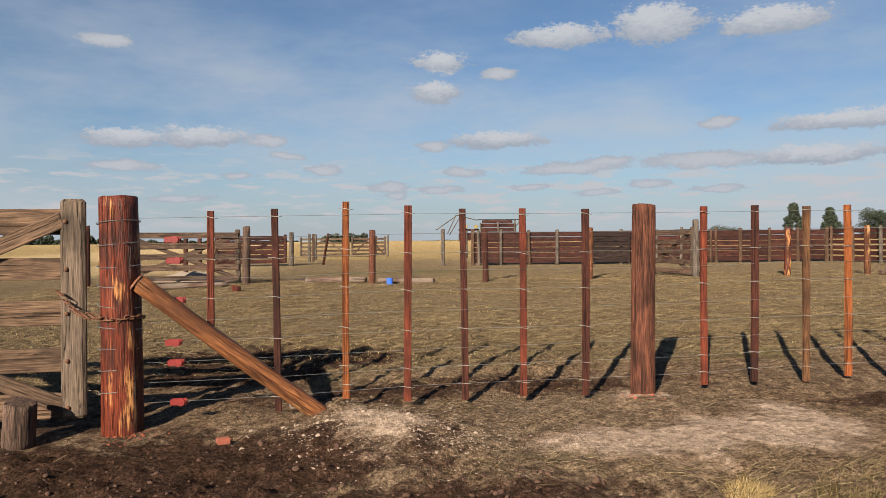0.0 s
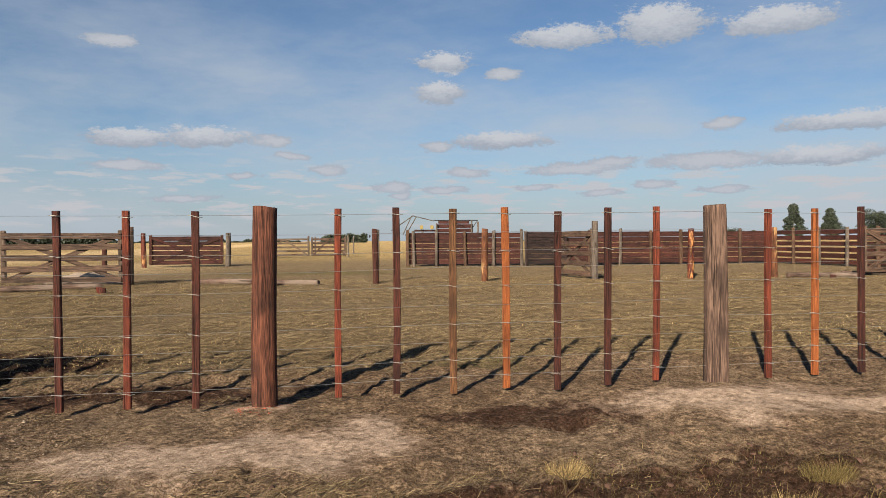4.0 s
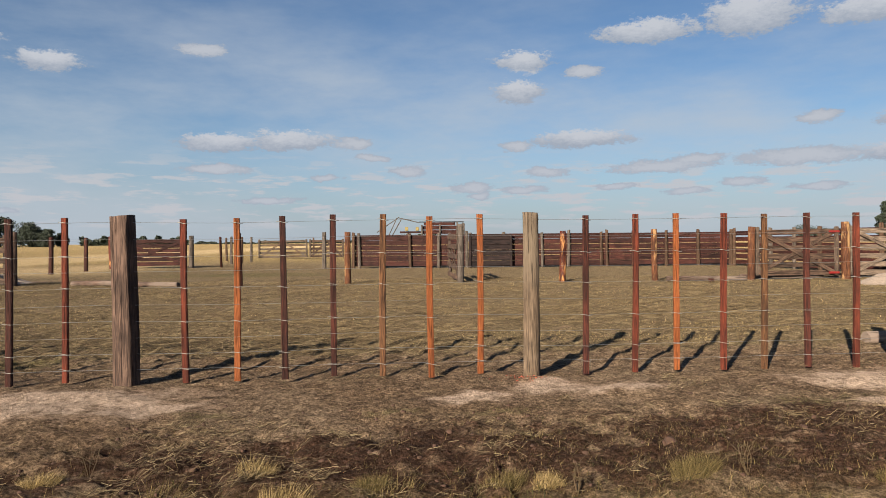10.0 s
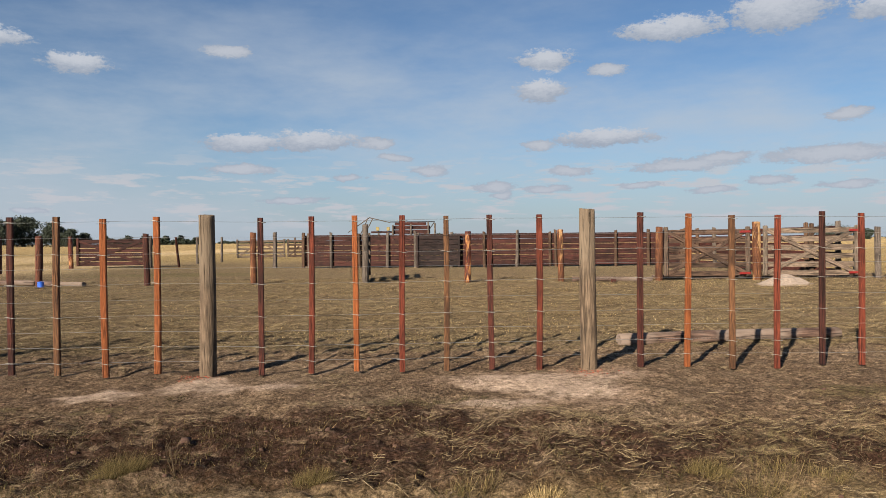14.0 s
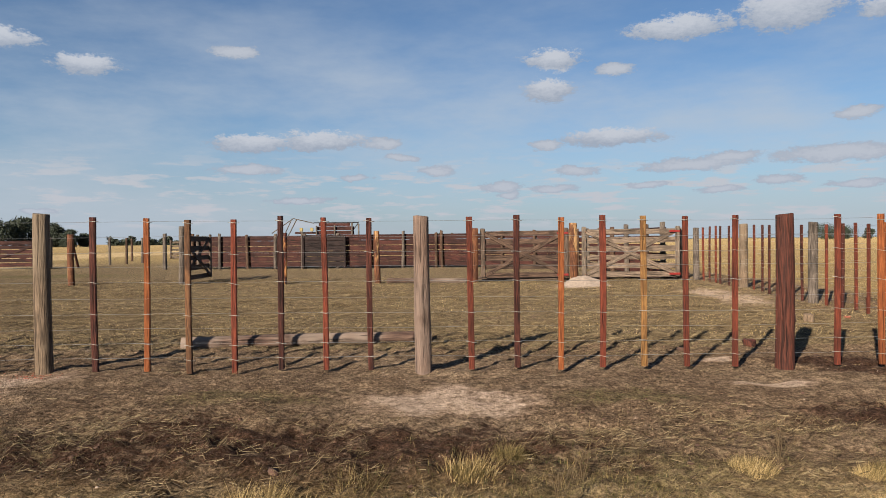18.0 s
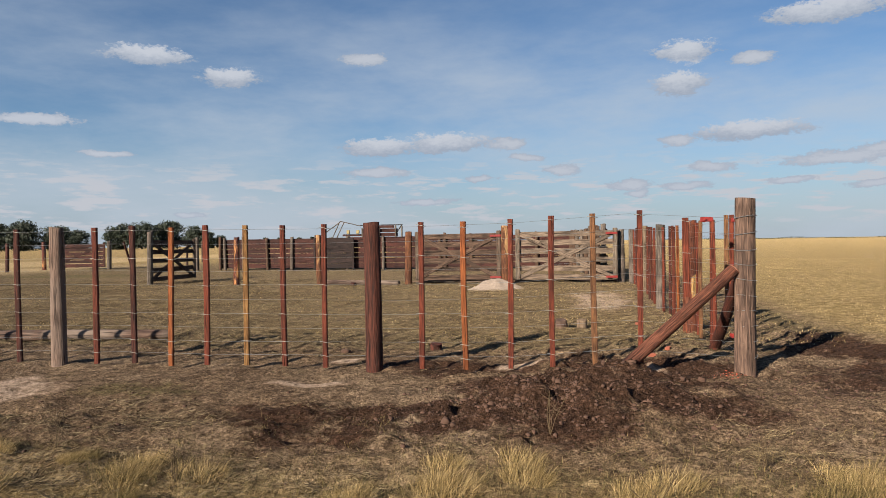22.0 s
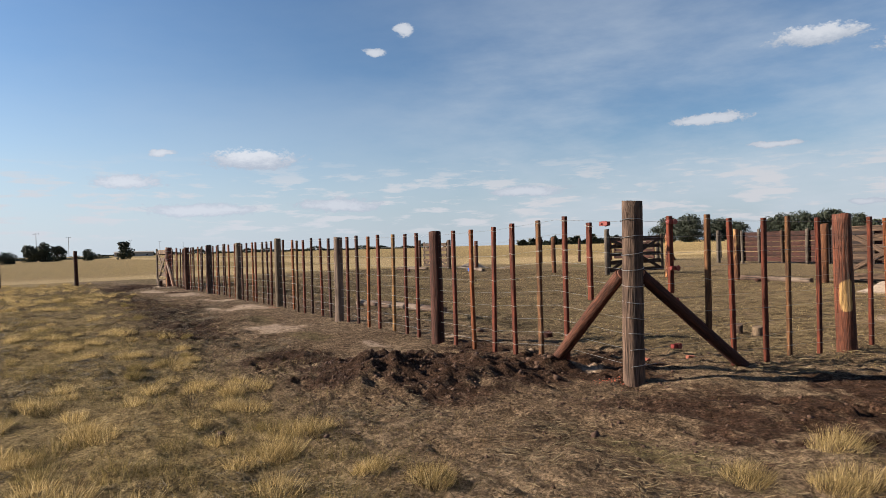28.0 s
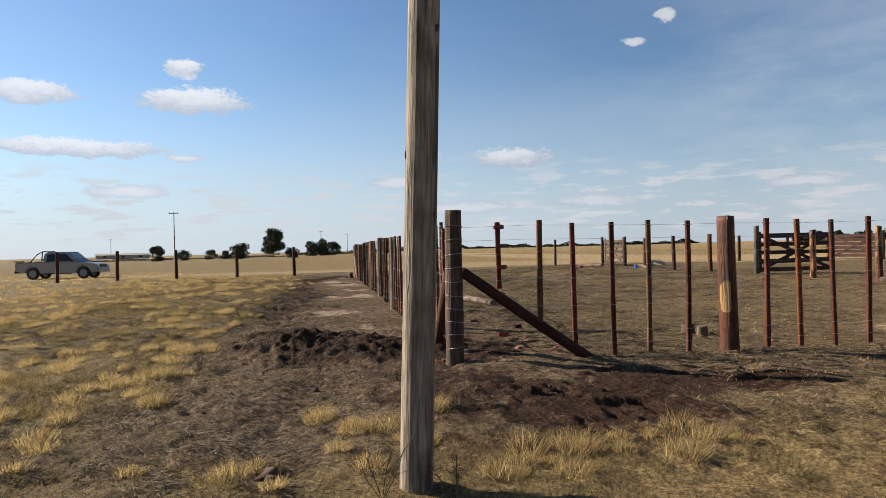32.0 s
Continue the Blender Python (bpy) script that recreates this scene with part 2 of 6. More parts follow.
def wood(name, dark, light, along=2, weather=None, heart=None, rough=0.8, vary=0.35, grain=26.0, bare=0.6, band=None):
    """Sawn or barked timber. along: the axis of the grain; weather: the grey that covers part of it; heart: bright bare sapwood patches."""
    dark, light = tuple(v * 0.42 for v in dark), tuple(v * 0.53 for v in light)
    weather = weather and tuple(v * 0.55 for v in weather)
    heart = heart and tuple(v * 0.56 for v in heart)
    m, nt, b = material(name, rough, 0.25)
    tc = node(nt, "ShaderNodeTexCoord")
    info = node(nt, "ShaderNodeObjectInfo")
    off = node(nt, "ShaderNodeVectorMath", operation="MULTIPLY_ADD")
    nt.links.new(info.outputs["Random"], off.inputs[0])
    off.inputs[1].default_value = (17.0, 23.0, 31.0)
    nt.links.new(tc.outputs["Object"], off.inputs[2])
    mp = node(nt, "ShaderNodeMapping")
    sc = [grain, grain, grain]
    sc[along] = grain * 0.11
    mp.inputs["Scale"].default_value = sc
    nt.links.new(off.outputs[0], mp.inputs[0])
    fibre = noise_of(nt, mp.outputs[0], 1.0, 8.0, 0.65, 1.3)
    blot = noise_of(nt, off.outputs[0], 3.2, 4.0, 0.55)
    mp4 = node(nt, "ShaderNodeMapping")
    s4 = [grain * 4.6] * 3
    s4[along] = grain * 0.26
    mp4.inputs["Scale"].default_value = s4
    nt.links.new(off.outputs[0], mp4.inputs[0])
    hair = noise_of(nt, mp4.outputs[0], 1.0, 4.0, 0.6)
    both = arith(nt, "ADD", arith(nt, "MULTIPLY", fibre, 0.42), arith(nt, "MULTIPLY", hair, 0.58))
    col = ramp(nt, both, [(0.4, dark), (0.49, tuple(p * 0.55 + q * 0.45 for p, q in zip(dark, light))), (0.6, tuple(v * 1.12 for v in light))])
    tint = ramp(nt, info.outputs["Random"], [(0.0, (1 - vary, 1 - vary, 1 - vary)), (1.0, (1 + vary * 0.4, 1 + vary * 0.3, 1 + vary * 0.25))])
    col = mixed(nt, 1.0, col, tint, "MULTIPLY")
    col = mixed(nt, span(nt, blot, 0.46, 0.68, 0.0, 0.6), col, tuple(v * 0.55 for v in dark))
    if weather:
        g = ramp(nt, fibre, [(0.3, tuple(v * 0.6 for v in weather)), (0.7, weather)])
        col = mixed(nt, span(nt, noise_of(nt, off.outputs[0], 1.7, 5.0, 0.6), 0.38, 0.6), col, g)
    if heart:
        mp2 = node(nt, "ShaderNodeMapping")
        s2 = [4.5, 4.5, 4.5]
        s2[along] = 1.3
        mp2.inputs["Scale"].default_value = s2
        nt.links.new(off.outputs[0], mp2.inputs[0])
        h = ramp(nt, fibre, [(0.3, tuple(v * 0.65 for v in heart)), (0.7, heart)])
        where = arith(nt, "ADD", noise_of(nt, mp2.outputs[0], 1.0, 4.0, 0.6), arith(nt, "MULTIPLY", arith(nt, "SUBTRACT", both, 0.5), 0.5))
        if band:
            zz = node(nt, "ShaderNodeSeparateXYZ")
            nt.links.new(tc.outputs["Object"], zz.inputs[0])
            ring = arith(nt, "MULTIPLY", span(nt, zz.outputs[2], band[0], band[0] + 0.12), span(nt, zz.outputs[2], band[1], band[1] - 0.25))
            ring = arith(nt, "MULTIPLY", ring, span(nt, zz.outputs[band[2]], -0.04, -0.08))
            where = arith(nt, "MULTIPLY", arith(nt, "ADD", where, 0.35), ring)
        col = mixed(nt, span(nt, where, bare, bare + 0.08), col, h)
    mp3 = node(nt, "ShaderNodeMapping")
    s3 = [grain * 1.5] * 3
    s3[along] = 1.6
    mp3.inputs["Scale"].default_value = s3
    nt.links.new(off.outputs[0], mp3.inputs[0])
    crack = span(nt, noise_of(nt, mp3.outputs[0], 1.0, 4.0, 0.6, 0.8), 0.34, 0.43)
    col = mixed(nt, arith(nt, "MULTIPLY", arith(nt, "SUBTRACT", 1.0, crack), 0.6), col, tuple(v * 0.3 for v in dark))
    nt.links.new(col, b.inputs["Base Color"])
    bumped(nt, b, arith(nt, "ADD", both, crack), 1.0, 0.014)
    return m


W_RED = wood("red_quebracho_bark", (0.06, 0.012, 0.007), (0.3, 0.056, 0.022), heart=(0.85, 0.4, 0.14), rough=0.5, bare=0.55, grain=34)
W_PEEL = wood("peeled_orange_log", (0.17, 0.055, 0.022), (0.46, 0.18, 0.062), heart=(0.68, 0.37, 0.14), rough=0.6, bare=0.6, grain=34)
W_REDBROWN = wood("red_brown_post", (0.07, 0.022, 0.013), (0.25, 0.09, 0.05), vary=0.1, grain=36)
W_GREYBROWN = wood("grey_brown_post", (0.08, 0.047, 0.035), (0.235, 0.148, 0.108), vary=0.1, grain=30)
W_PINKTAN = wood("pinkish_tan_post", (0.12, 0.068, 0.048), (0.36, 0.235, 0.175), weather=(0.29, 0.205, 0.162), vary=0.1, grain=30)
W_PATCH = wood("red_post_with_bare_patch", (0.085, 0.022, 0.012), (0.26, 0.08, 0.036), heart=(0.7, 0.42, 0.16), rough=0.6, bare=0.74, grain=34, band=(0.28, 0.85, 0))
CUT_END = wood("fresh_saw_cut", (0.4, 0.15, 0.09), (0.62, 0.3, 0.2), vary=0.1, grain=60)
W_DARKRED = wood("dark_red_post", (0.05, 0.016, 0.011), (0.135, 0.04, 0.024), vary=0.2)
W_BROWN = wood("brown_post", (0.075, 0.042, 0.026), (0.2, 0.115, 0.07), vary=0.25)
W_TAN = wood("tan_post", (0.13, 0.088, 0.056), (0.34, 0.24, 0.158), weather=(0.3, 0.225, 0.155), vary=0.15, grain=30)
W_GREY = wood("grey_post", (0.1, 0.076, 0.06), (0.27, 0.22, 0.18), vary=0.25)
W_HEART = wood("peeled_post", (0.1, 0.034, 0.018), (0.3, 0.12, 0.05), heart=(0.62, 0.36, 0.16), vary=0.2, bare=0.55)
B_DARK = wood("dark_batten", (0.045, 0.013, 0.009), (0.14, 0.038, 0.023), vary=0.3, grain=40)
B_RED = wood("red_batten", (0.12, 0.026, 0.013), (0.25, 0.055, 0.026), vary=0.3, grain=40)
B_ORANGE = wood("orange_batten", (0.29, 0.078, 0.02), (0.46, 0.145, 0.042), vary=0.25, grain=40)
B_BROWN = wood("brown_batten", (0.1, 0.045, 0.022), (0.3, 0.14, 0.06), vary=0.25, grain=40)
B_YELLOW = wood("yellow_batten", (0.26, 0.11, 0.035), (0.55, 0.3, 0.1), vary=0.2, grain=40)
WALL_BOARD = wood("oxblood_board", (0.045, 0.015, 0.012), (0.115, 0.036, 0.026), along=0, vary=0.4, grain=20)
GATE_BOARD = wood("weathered_gate_board", (0.1, 0.062, 0.04), (0.27, 0.175, 0.11), along=0, weather=(0.23, 0.18, 0.135), vary=0.3, grain=22)
FRONT_BOARD = wood("brown_weathered_gate_board", (0.11, 0.064, 0.04), (0.3, 0.19, 0.12), along=0, vary=0.3, grain=26)
GATE_STILE = wood("weathered_gate_stile", (0.1, 0.072, 0.053), (0.27, 0.2, 0.148), along=2, vary=0.2, grain=22)
BROWN_BOARD = wood("brown_gate_board", (0.07, 0.042, 0.03), (0.2, 0.125, 0.085), along=0, vary=0.3, grain=22)
BROWN_STILE = wood("brown_gate_stile", (0.08, 0.056, 0.042), (0.21, 0.15, 0.11), along=2, vary=0.2, grain=22)
PALE_BOARD = wood("pale_gate_board", (0.16, 0.115, 0.085), (0.38, 0.285, 0.21), along=0, vary=0.25, grain=22)
PALE_STILE = wood("pale_gate_stile", (0.16, 0.12, 0.09), (0.38, 0.3, 0.23), along=2, vary=0.2, grain=22)
DARK_BOARD = wood("tarred_gate_board", (0.02, 0.012, 0.012), (0.06, 0.034, 0.03), along=0, vary=0.3, grain=20)
DARK_STILE = wood("tarred_gate_stile", (0.02, 0.012, 0.012), (0.06, 0.034, 0.03), along=2, vary=0.3, grain=20)
POLE_WOOD = wood("utility_pole_wood", (0.27, 0.22, 0.168), (0.52, 0.44, 0.35), vary=0.05, grain=18)
LOG_WOOD = wood("lying_log_bark", (0.09, 0.05, 0.038), (0.27, 0.175, 0.13), along=0, weather=(0.33, 0.25, 0.2), vary=0.3, grain=18)


def plain(name, colour, rough=0.5, metal=0.0, vary=0.2, scale=9.0, bump=0.0):
    m, nt, b = material(name, rough, 0.4)
    tc = node(nt, "ShaderNodeTexCoord")
    n = noise_of(nt, tc.outputs["Object"], scale, 6.0, 0.65)
    col = ramp(nt, n, [(0.3, tuple(v * (1 - vary) for v in colour)), (0.7, tuple(min(1, v * (1 + vary)) for v in colour))])
    nt.links.new(col, b.inputs["Base Color"])
    b.inputs["Metallic"].default_value = metal
    if bump:
        bumped(nt, b, n, bump, 0.01)
    return m


TIE_WIRE = plain("dull_tie_wire", (0.24, 0.23, 0.21), 0.6, 0.5, 0.2)
WIRE = plain("galvanised_wire", (0.36, 0.36, 0.35), 0.4, 0.85, 0.1)
RED_IRON = plain("red_painted_iron", (0.15, 0.012, 0.01), 0.45, 0.0, 0.35, 40)
RUST = plain("rusty_iron", (0.13, 0.06, 0.035), 0.8, 0.3, 0.4, 30)
DARK_IRON = plain("dark_iron", (0.03, 0.03, 0.032), 0.5, 0.6, 0.2)
BLUE_PLASTIC = plain("blue_plastic", (0.03, 0.11, 0.5), 0.4)
CAR_PAINT = plain("silver_paint", (0.2, 0.205, 0.215), 0.3, 0.35, 0.03)
TYRE = plain("tyre_rubber", (0.018, 0.018, 0.018), 0.85)
BLACK_TRIM = plain("black_trim", (0.02, 0.02, 0.022), 0.55)
GLASS = plain("dark_window_glass", (0.012, 0.015, 0.018), 0.05)
LAMP_GLASS = plain("clear_lamp_glass", (0.75, 0.76, 0.78), 0.12)
RED_LAMP = plain("red_lamp_glass", (0.45, 0.02, 0.02), 0.2)
MACHINE_YELLOW = plain("faded_yellow_paint", (0.2, 0.15, 0.05), 0.5, 0.0, 0.35, 6)
SHED_WALL = plain("pale_shed_wall", (0.3, 0.29, 0.28), 0.7)
LIME = plain("pale_caliche_stone", (0.24, 0.185, 0.14), 0.95, 0, 0.2, 14, 0.5)
PALE_EARTH = plain("pale_dug_earth", (0.2, 0.158, 0.126), 0.97, 0, 0.32, 26, 0.8)
CLOD = plain("dark_earth_clod", (0.06, 0.032, 0.021), 0.98, 0, 0.35, 14, 0.6)
LEAF = plain("eucalyptus_leaf", (0.022, 0.03, 0.017), 0.7, 0, 0.4, 3)
BARK = plain("tree_bark", (0.1, 0.08, 0.06), 0.9, 0, 0.3, 8, 0.5)


def island_tint(name, stops, rough=0.75, through=0.0):
    """Blades and straws: the tone changes from piece to piece."""
    m, nt, b = material(name, rough, 0.2, 0.8)
    geo = node(nt, "ShaderNodeNewGeometry")
    nt.links.new(ramp(nt, geo.outputs["Random Per Island"], stops), b.inputs["Base Color"])
    if through:   # thin blades let sunlight through
        tl = node(nt, "ShaderNodeBsdfTranslucent")
        mx = node(nt, "ShaderNodeMixShader")
        mx.inputs[0].default_value = through
        nt.links.new(b.inputs["Base Color"].links[0].from_socket, tl.inputs[0])
        nt.links.new(b.outputs[0], mx.inputs[1])
        nt.links.new(tl.outputs[0], mx.inputs[2])
        nt.links.new(mx.outputs[0], nt.nodes["Material Output"].inputs[0])
    return m


STRAW = island_tint("dry_straw", [(0, (0.026, 0.0163, 0.009)), (0.45, (0.07, 0.0485, 0.0247)), (0.8, (0.13, 0.095, 0.0495)), (1, (0.235, 0.184, 0.106))])
GRASS_GREEN = island_tint("green_grass", [(0, (0.0323, 0.0355, 0.011)), (0.35, (0.0581, 0.0581, 0.0181)), (0.6, (0.1034, 0.0808, 0.0271)), (1, (0.2196, 0.1583, 0.0614))], through=0.3)
GRASS_DRY = island_tint("dry_grass", [(0, (0.1003, 0.0741, 0.0301)), (0.35, (0.2508, 0.1786, 0.0741)), (0.7, (0.4213, 0.311, 0.1405)), (1, (0.6421, 0.5016, 0.2708))], through=0.45)
GRASS_MIXED = island_tint("mixed_grass", [(0, (0.0422, 0.0371, 0.0124)), (0.3, (0.0956, 0.0742, 0.0259)), (0.65, (0.1743, 0.1271, 0.0506)), (1, (0.3037, 0.2306, 0.1069))], through=0.45)
WEED_GREEN = island_tint("green_weed_leaf", [(0, (0.0342, 0.0471, 0.0137)), (0.5, (0.0646, 0.079, 0.0228)), (1, (0.1292, 0.1178, 0.0418))], through=0.3)
WEED = island_tint("withered_weed", [(0, (0.05, 0.04, 0.025)), (0.6, (0.1, 0.09, 0.04)), (1, (0.2, 0.16, 0.08))])


def ground_material():
    m, nt, b = material("paddock_ground", 0.95, 0.08, 0.5)
    geo = node(nt, "ShaderNodeNewGeometry")
    pos = geo.outputs["Position"]
    att = node(nt, "ShaderNodeAttribute", attribute_name="soil")
    sp = node(nt, "ShaderNodeSeparateColor")
    nt.links.new(att.outputs["Color"], sp.inputs[0])
    pale, dark, green = sp.outputs[0], sp.outputs[1], sp.outputs[2]
    att2 = node(nt, "ShaderNodeAttribute", attribute_name="cover")
    sp2 = node(nt, "ShaderNodeSeparateColor")
    nt.links.new(att2.outputs["Color"], sp2.inputs[0])
    straw, field, track = sp2.outputs[0], sp2.outputs[1], sp2.outputs[2]
    big = noise_of(nt, pos, 0.55, 6.0, 0.6)
    mid = noise_of(nt, pos, 3.2, 8.0, 0.65)
    fine = noise_of(nt, pos, 24.0, 7.0, 0.7)
    tiny = noise_of(nt, pos, 120.0, 4.0, 0.7)
    streak_map = node(nt, "ShaderNodeMapping")
    streak_map.inputs["Scale"].default_value = (3.4, 5.4, 1)
    streak_map.inputs["Rotation"].default_value = (0, 0, radians(8))
    nt.links.new(pos, streak_map.inputs[0])
    streak = noise_of(nt, streak_map.outputs[0], 1.4, 8.0, 0.7, 0.5)
    crumb = noise_of(nt, pos, 11.0, 9.0, 0.8)
    wisp_map = node(nt, "ShaderNodeMapping")
    wisp_map.inputs["Scale"].default_value = (15.0, 24.0, 1)
    wisp_map.inputs["Rotation"].default_value = (0, 0, radians(-6))
    nt.links.new(pos, wisp_map.inputs[0])
    wisp = noise_of(nt, wisp_map.outputs[0], 1.0, 8.0, 0.75, 0.8)
    soil = ramp(nt, fine, [(0.3, (0.095, 0.063, 0.039)), (0.5, (0.185, 0.129, 0.081)), (0.72, (0.27, 0.195, 0.128))])
    soil = mixed(nt, span(nt, mid, 0.35, 0.65, 0, 0.6), soil, (0.13, 0.085, 0.053))
    soil = mixed(nt, span(nt, big, 0.42, 0.62, 0, 0.55), soil, (0.26, 0.192, 0.13))
    thatch = ramp(nt, streak, [(0.36, (0.06, 0.04, 0.024)), (0.5, (0.15, 0.112, 0.062)), (0.62, (0.27, 0.208, 0.12))])
    thatch = mixed(nt, span(nt, big, 0.5, 0.72, 0, 0.4), thatch, (0.14, 0.115, 0.056))
    edge = arith(nt, "ADD", straw, arith(nt, "MULTIPLY", arith(nt, "SUBTRACT", mid, 0.5), 1.5))
    edge = arith(nt, "ADD", edge, arith(nt, "MULTIPLY", arith(nt, "SUBTRACT", streak, 0.5), 1.4))
    edge = arith(nt, "ADD", edge, arith(nt, "MULTIPLY", arith(nt, "SUBTRACT", wisp, 0.5), 1.1))
    thatch = mixed(nt, span(nt, wisp, 0.42, 0.62, 0.0, 0.7), mixed(nt, 0.35, thatch, (0.055, 0.036, 0.022)), (0.28, 0.214, 0.122))
    soil = mixed(nt, span(nt, crumb, 0.4, 0.58, 0.4, 0.0), soil, (0.06, 0.035, 0.022))
    col = mixed(nt, span(nt, edge, 0.3, 0.62), soil, thatch)
    gedge = arith(nt, "ADD", green, arith(nt, "MULTIPLY", arith(nt, "SUBTRACT", fine, 0.5), 1.6))
    col = mixed(nt, span(nt, gedge, 0.5, 0.95, 0, 0.6), col, (0.095, 0.088, 0.03))
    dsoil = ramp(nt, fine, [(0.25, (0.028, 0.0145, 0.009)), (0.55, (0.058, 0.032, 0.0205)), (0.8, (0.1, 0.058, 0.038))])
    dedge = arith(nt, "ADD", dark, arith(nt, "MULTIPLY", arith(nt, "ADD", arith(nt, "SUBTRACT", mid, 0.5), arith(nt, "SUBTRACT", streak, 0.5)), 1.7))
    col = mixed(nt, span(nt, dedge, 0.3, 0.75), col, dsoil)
    psoil = ramp(nt, fine, [(0.25, (0.31, 0.228, 0.168)), (0.6, (0.46, 0.352, 0.27)), (0.8, (0.56, 0.45, 0.355))])
    pedge = arith(nt, "ADD", pale, arith(nt, "MULTIPLY", arith(nt, "ADD", arith(nt, "SUBTRACT", mid, 0.5), arith(nt, "MULTIPLY", arith(nt, "SUBTRACT", streak, 0.5), 0.6)), 1.5))
    pedge = arith(nt, "ADD", pedge, arith(nt, "MULTIPLY", arith(nt, "SUBTRACT", crumb, 0.5), 1.2))
    col = mixed(nt, span(nt, pedge, 0.2, 0.5, 0, 0.55), col, (0.29, 0.205, 0.145))
    col = mixed(nt, span(nt, pedge, 0.5, 1.0), col, psoil)
    gold = ramp(nt, streak, [(0.36, (0.165, 0.115, 0.052)), (0.5, (0.31, 0.228, 0.108)), (0.64, (0.45, 0.345, 0.178))])
    gold = mixed(nt, span(nt, big, 0.4, 0.7, 0, 0.35), gold, (0.27, 0.21, 0.095))
    gold = mixed(nt, span(nt, wisp, 0.38, 0.62, 0.5, 0.0), gold, (0.15, 0.1, 0.042))
    col = mixed(nt, field, col, gold)
    lane = ramp(nt, streak, [(0.3, (0.36, 0.265, 0.14)), (0.7, (0.5, 0.385, 0.225))])
    col = mixed(nt, track, col, lane)
    speck = span(nt, tiny, 0.62, 0.74, 0, 0.35)
    col = mixed(nt, speck, col, (0.3, 0.22, 0.14))
    gran = noise_of(nt, pos, 48.0, 6.0, 0.75)
    tone = ramp(nt, gran, [(0.36, (0.36, 0.34, 0.32)), (0.5, (0.86, 0.86, 0.85)), (0.62, (1.4, 1.39, 1.38))])
    even = span(nt, pedge, 0.3, 0.8, 1.0, 0.4)
    col = mixed(nt, even, mixed(nt, 1.0, col, (0.88, 0.88, 0.88), "MULTIPLY"), mixed(nt, 1.0, col, tone, "MULTIPLY"))
    clot = ramp(nt, crumb, [(0.4, (0.55, 0.53, 0.51)), (0.5, (1.0, 1.0, 1.0)), (0.6, (1.35, 1.35, 1.35))])
    col = mixed(nt, 0.85, col, clot, "MULTIPLY")
    nt.links.new(col, b.inputs["Base Color"])
    hgt = arith(nt, "ADD", arith(nt, "MULTIPLY", fine, 0.7), arith(nt, "ADD", arith(nt, "MULTIPLY", mid, 0.8), arith(nt, "MULTIPLY", tiny, 0.3)))
    bumped(nt, b, arith(nt, "ADD", hgt, arith(nt, "MULTIPLY", gran, 0.5)), 1.0, 0.05)
    return m


GROUND = ground_material()

# ---- builders ----


def part(name, bm, mat, parent=None, label="", at=None):
    me = bpy.data.meshes.new(name)
    bm.to_mesh(me)
    bm.free()
    return put(name, me, mat, parent, label, at)


def put(name, me, mat, parent=None, label="", at=None):
    if mat is not None and not me.materials:
        me.materials.append(mat)
    ob = new(name, me)
    ob.parent = parent
    if at is not None:
        ob.matrix_basis = at
    if label:
        tagged(ob, label)
    return ob


def thing(name, label, category, at=None, group="", kind=""):
    ob = new(name)
    ob.empty_display_size = 0.1
    if at is not None:
        ob.matrix_basis = at
    return tagged(ob, label, category, group, kind)


def smooth01(v, lo, hi):
    s = np.clip((np.asarray(v, float) - lo) / (hi - lo), 0, 1)
    return s * s * (3 - 2 * s)


def bar(bm, size, centre=(0, 0, 0), turn=None, bevel=0.004, wave=0.0):
    """A sawn bar with eased edges, a little uneven if wave is given."""
    r = bmesh.ops.create_cube(bm, size=1.0)
    vs = r["verts"]
    bmesh.ops.scale(bm, vec=size, verts=vs)
    if bevel:
        es = list({e for v in vs for e in v.link_edges})
        vs = list({v for f in bmesh.ops.bevel(bm, geom=es, offset=bevel, segments=1, affect="EDGES")["faces"] for v in f.verts} | {v for v in vs if v.is_valid})
    if wave:
        for v in vs:
            v.co += Vector((random.uniform(-wave, wave), random.uniform(-wave, wave), 0))
    m = Matrix.Translation(centre) @ (turn or Matrix.Identity(4))
    bmesh.ops.transform(bm, matrix=m, verts=vs)
    return vs


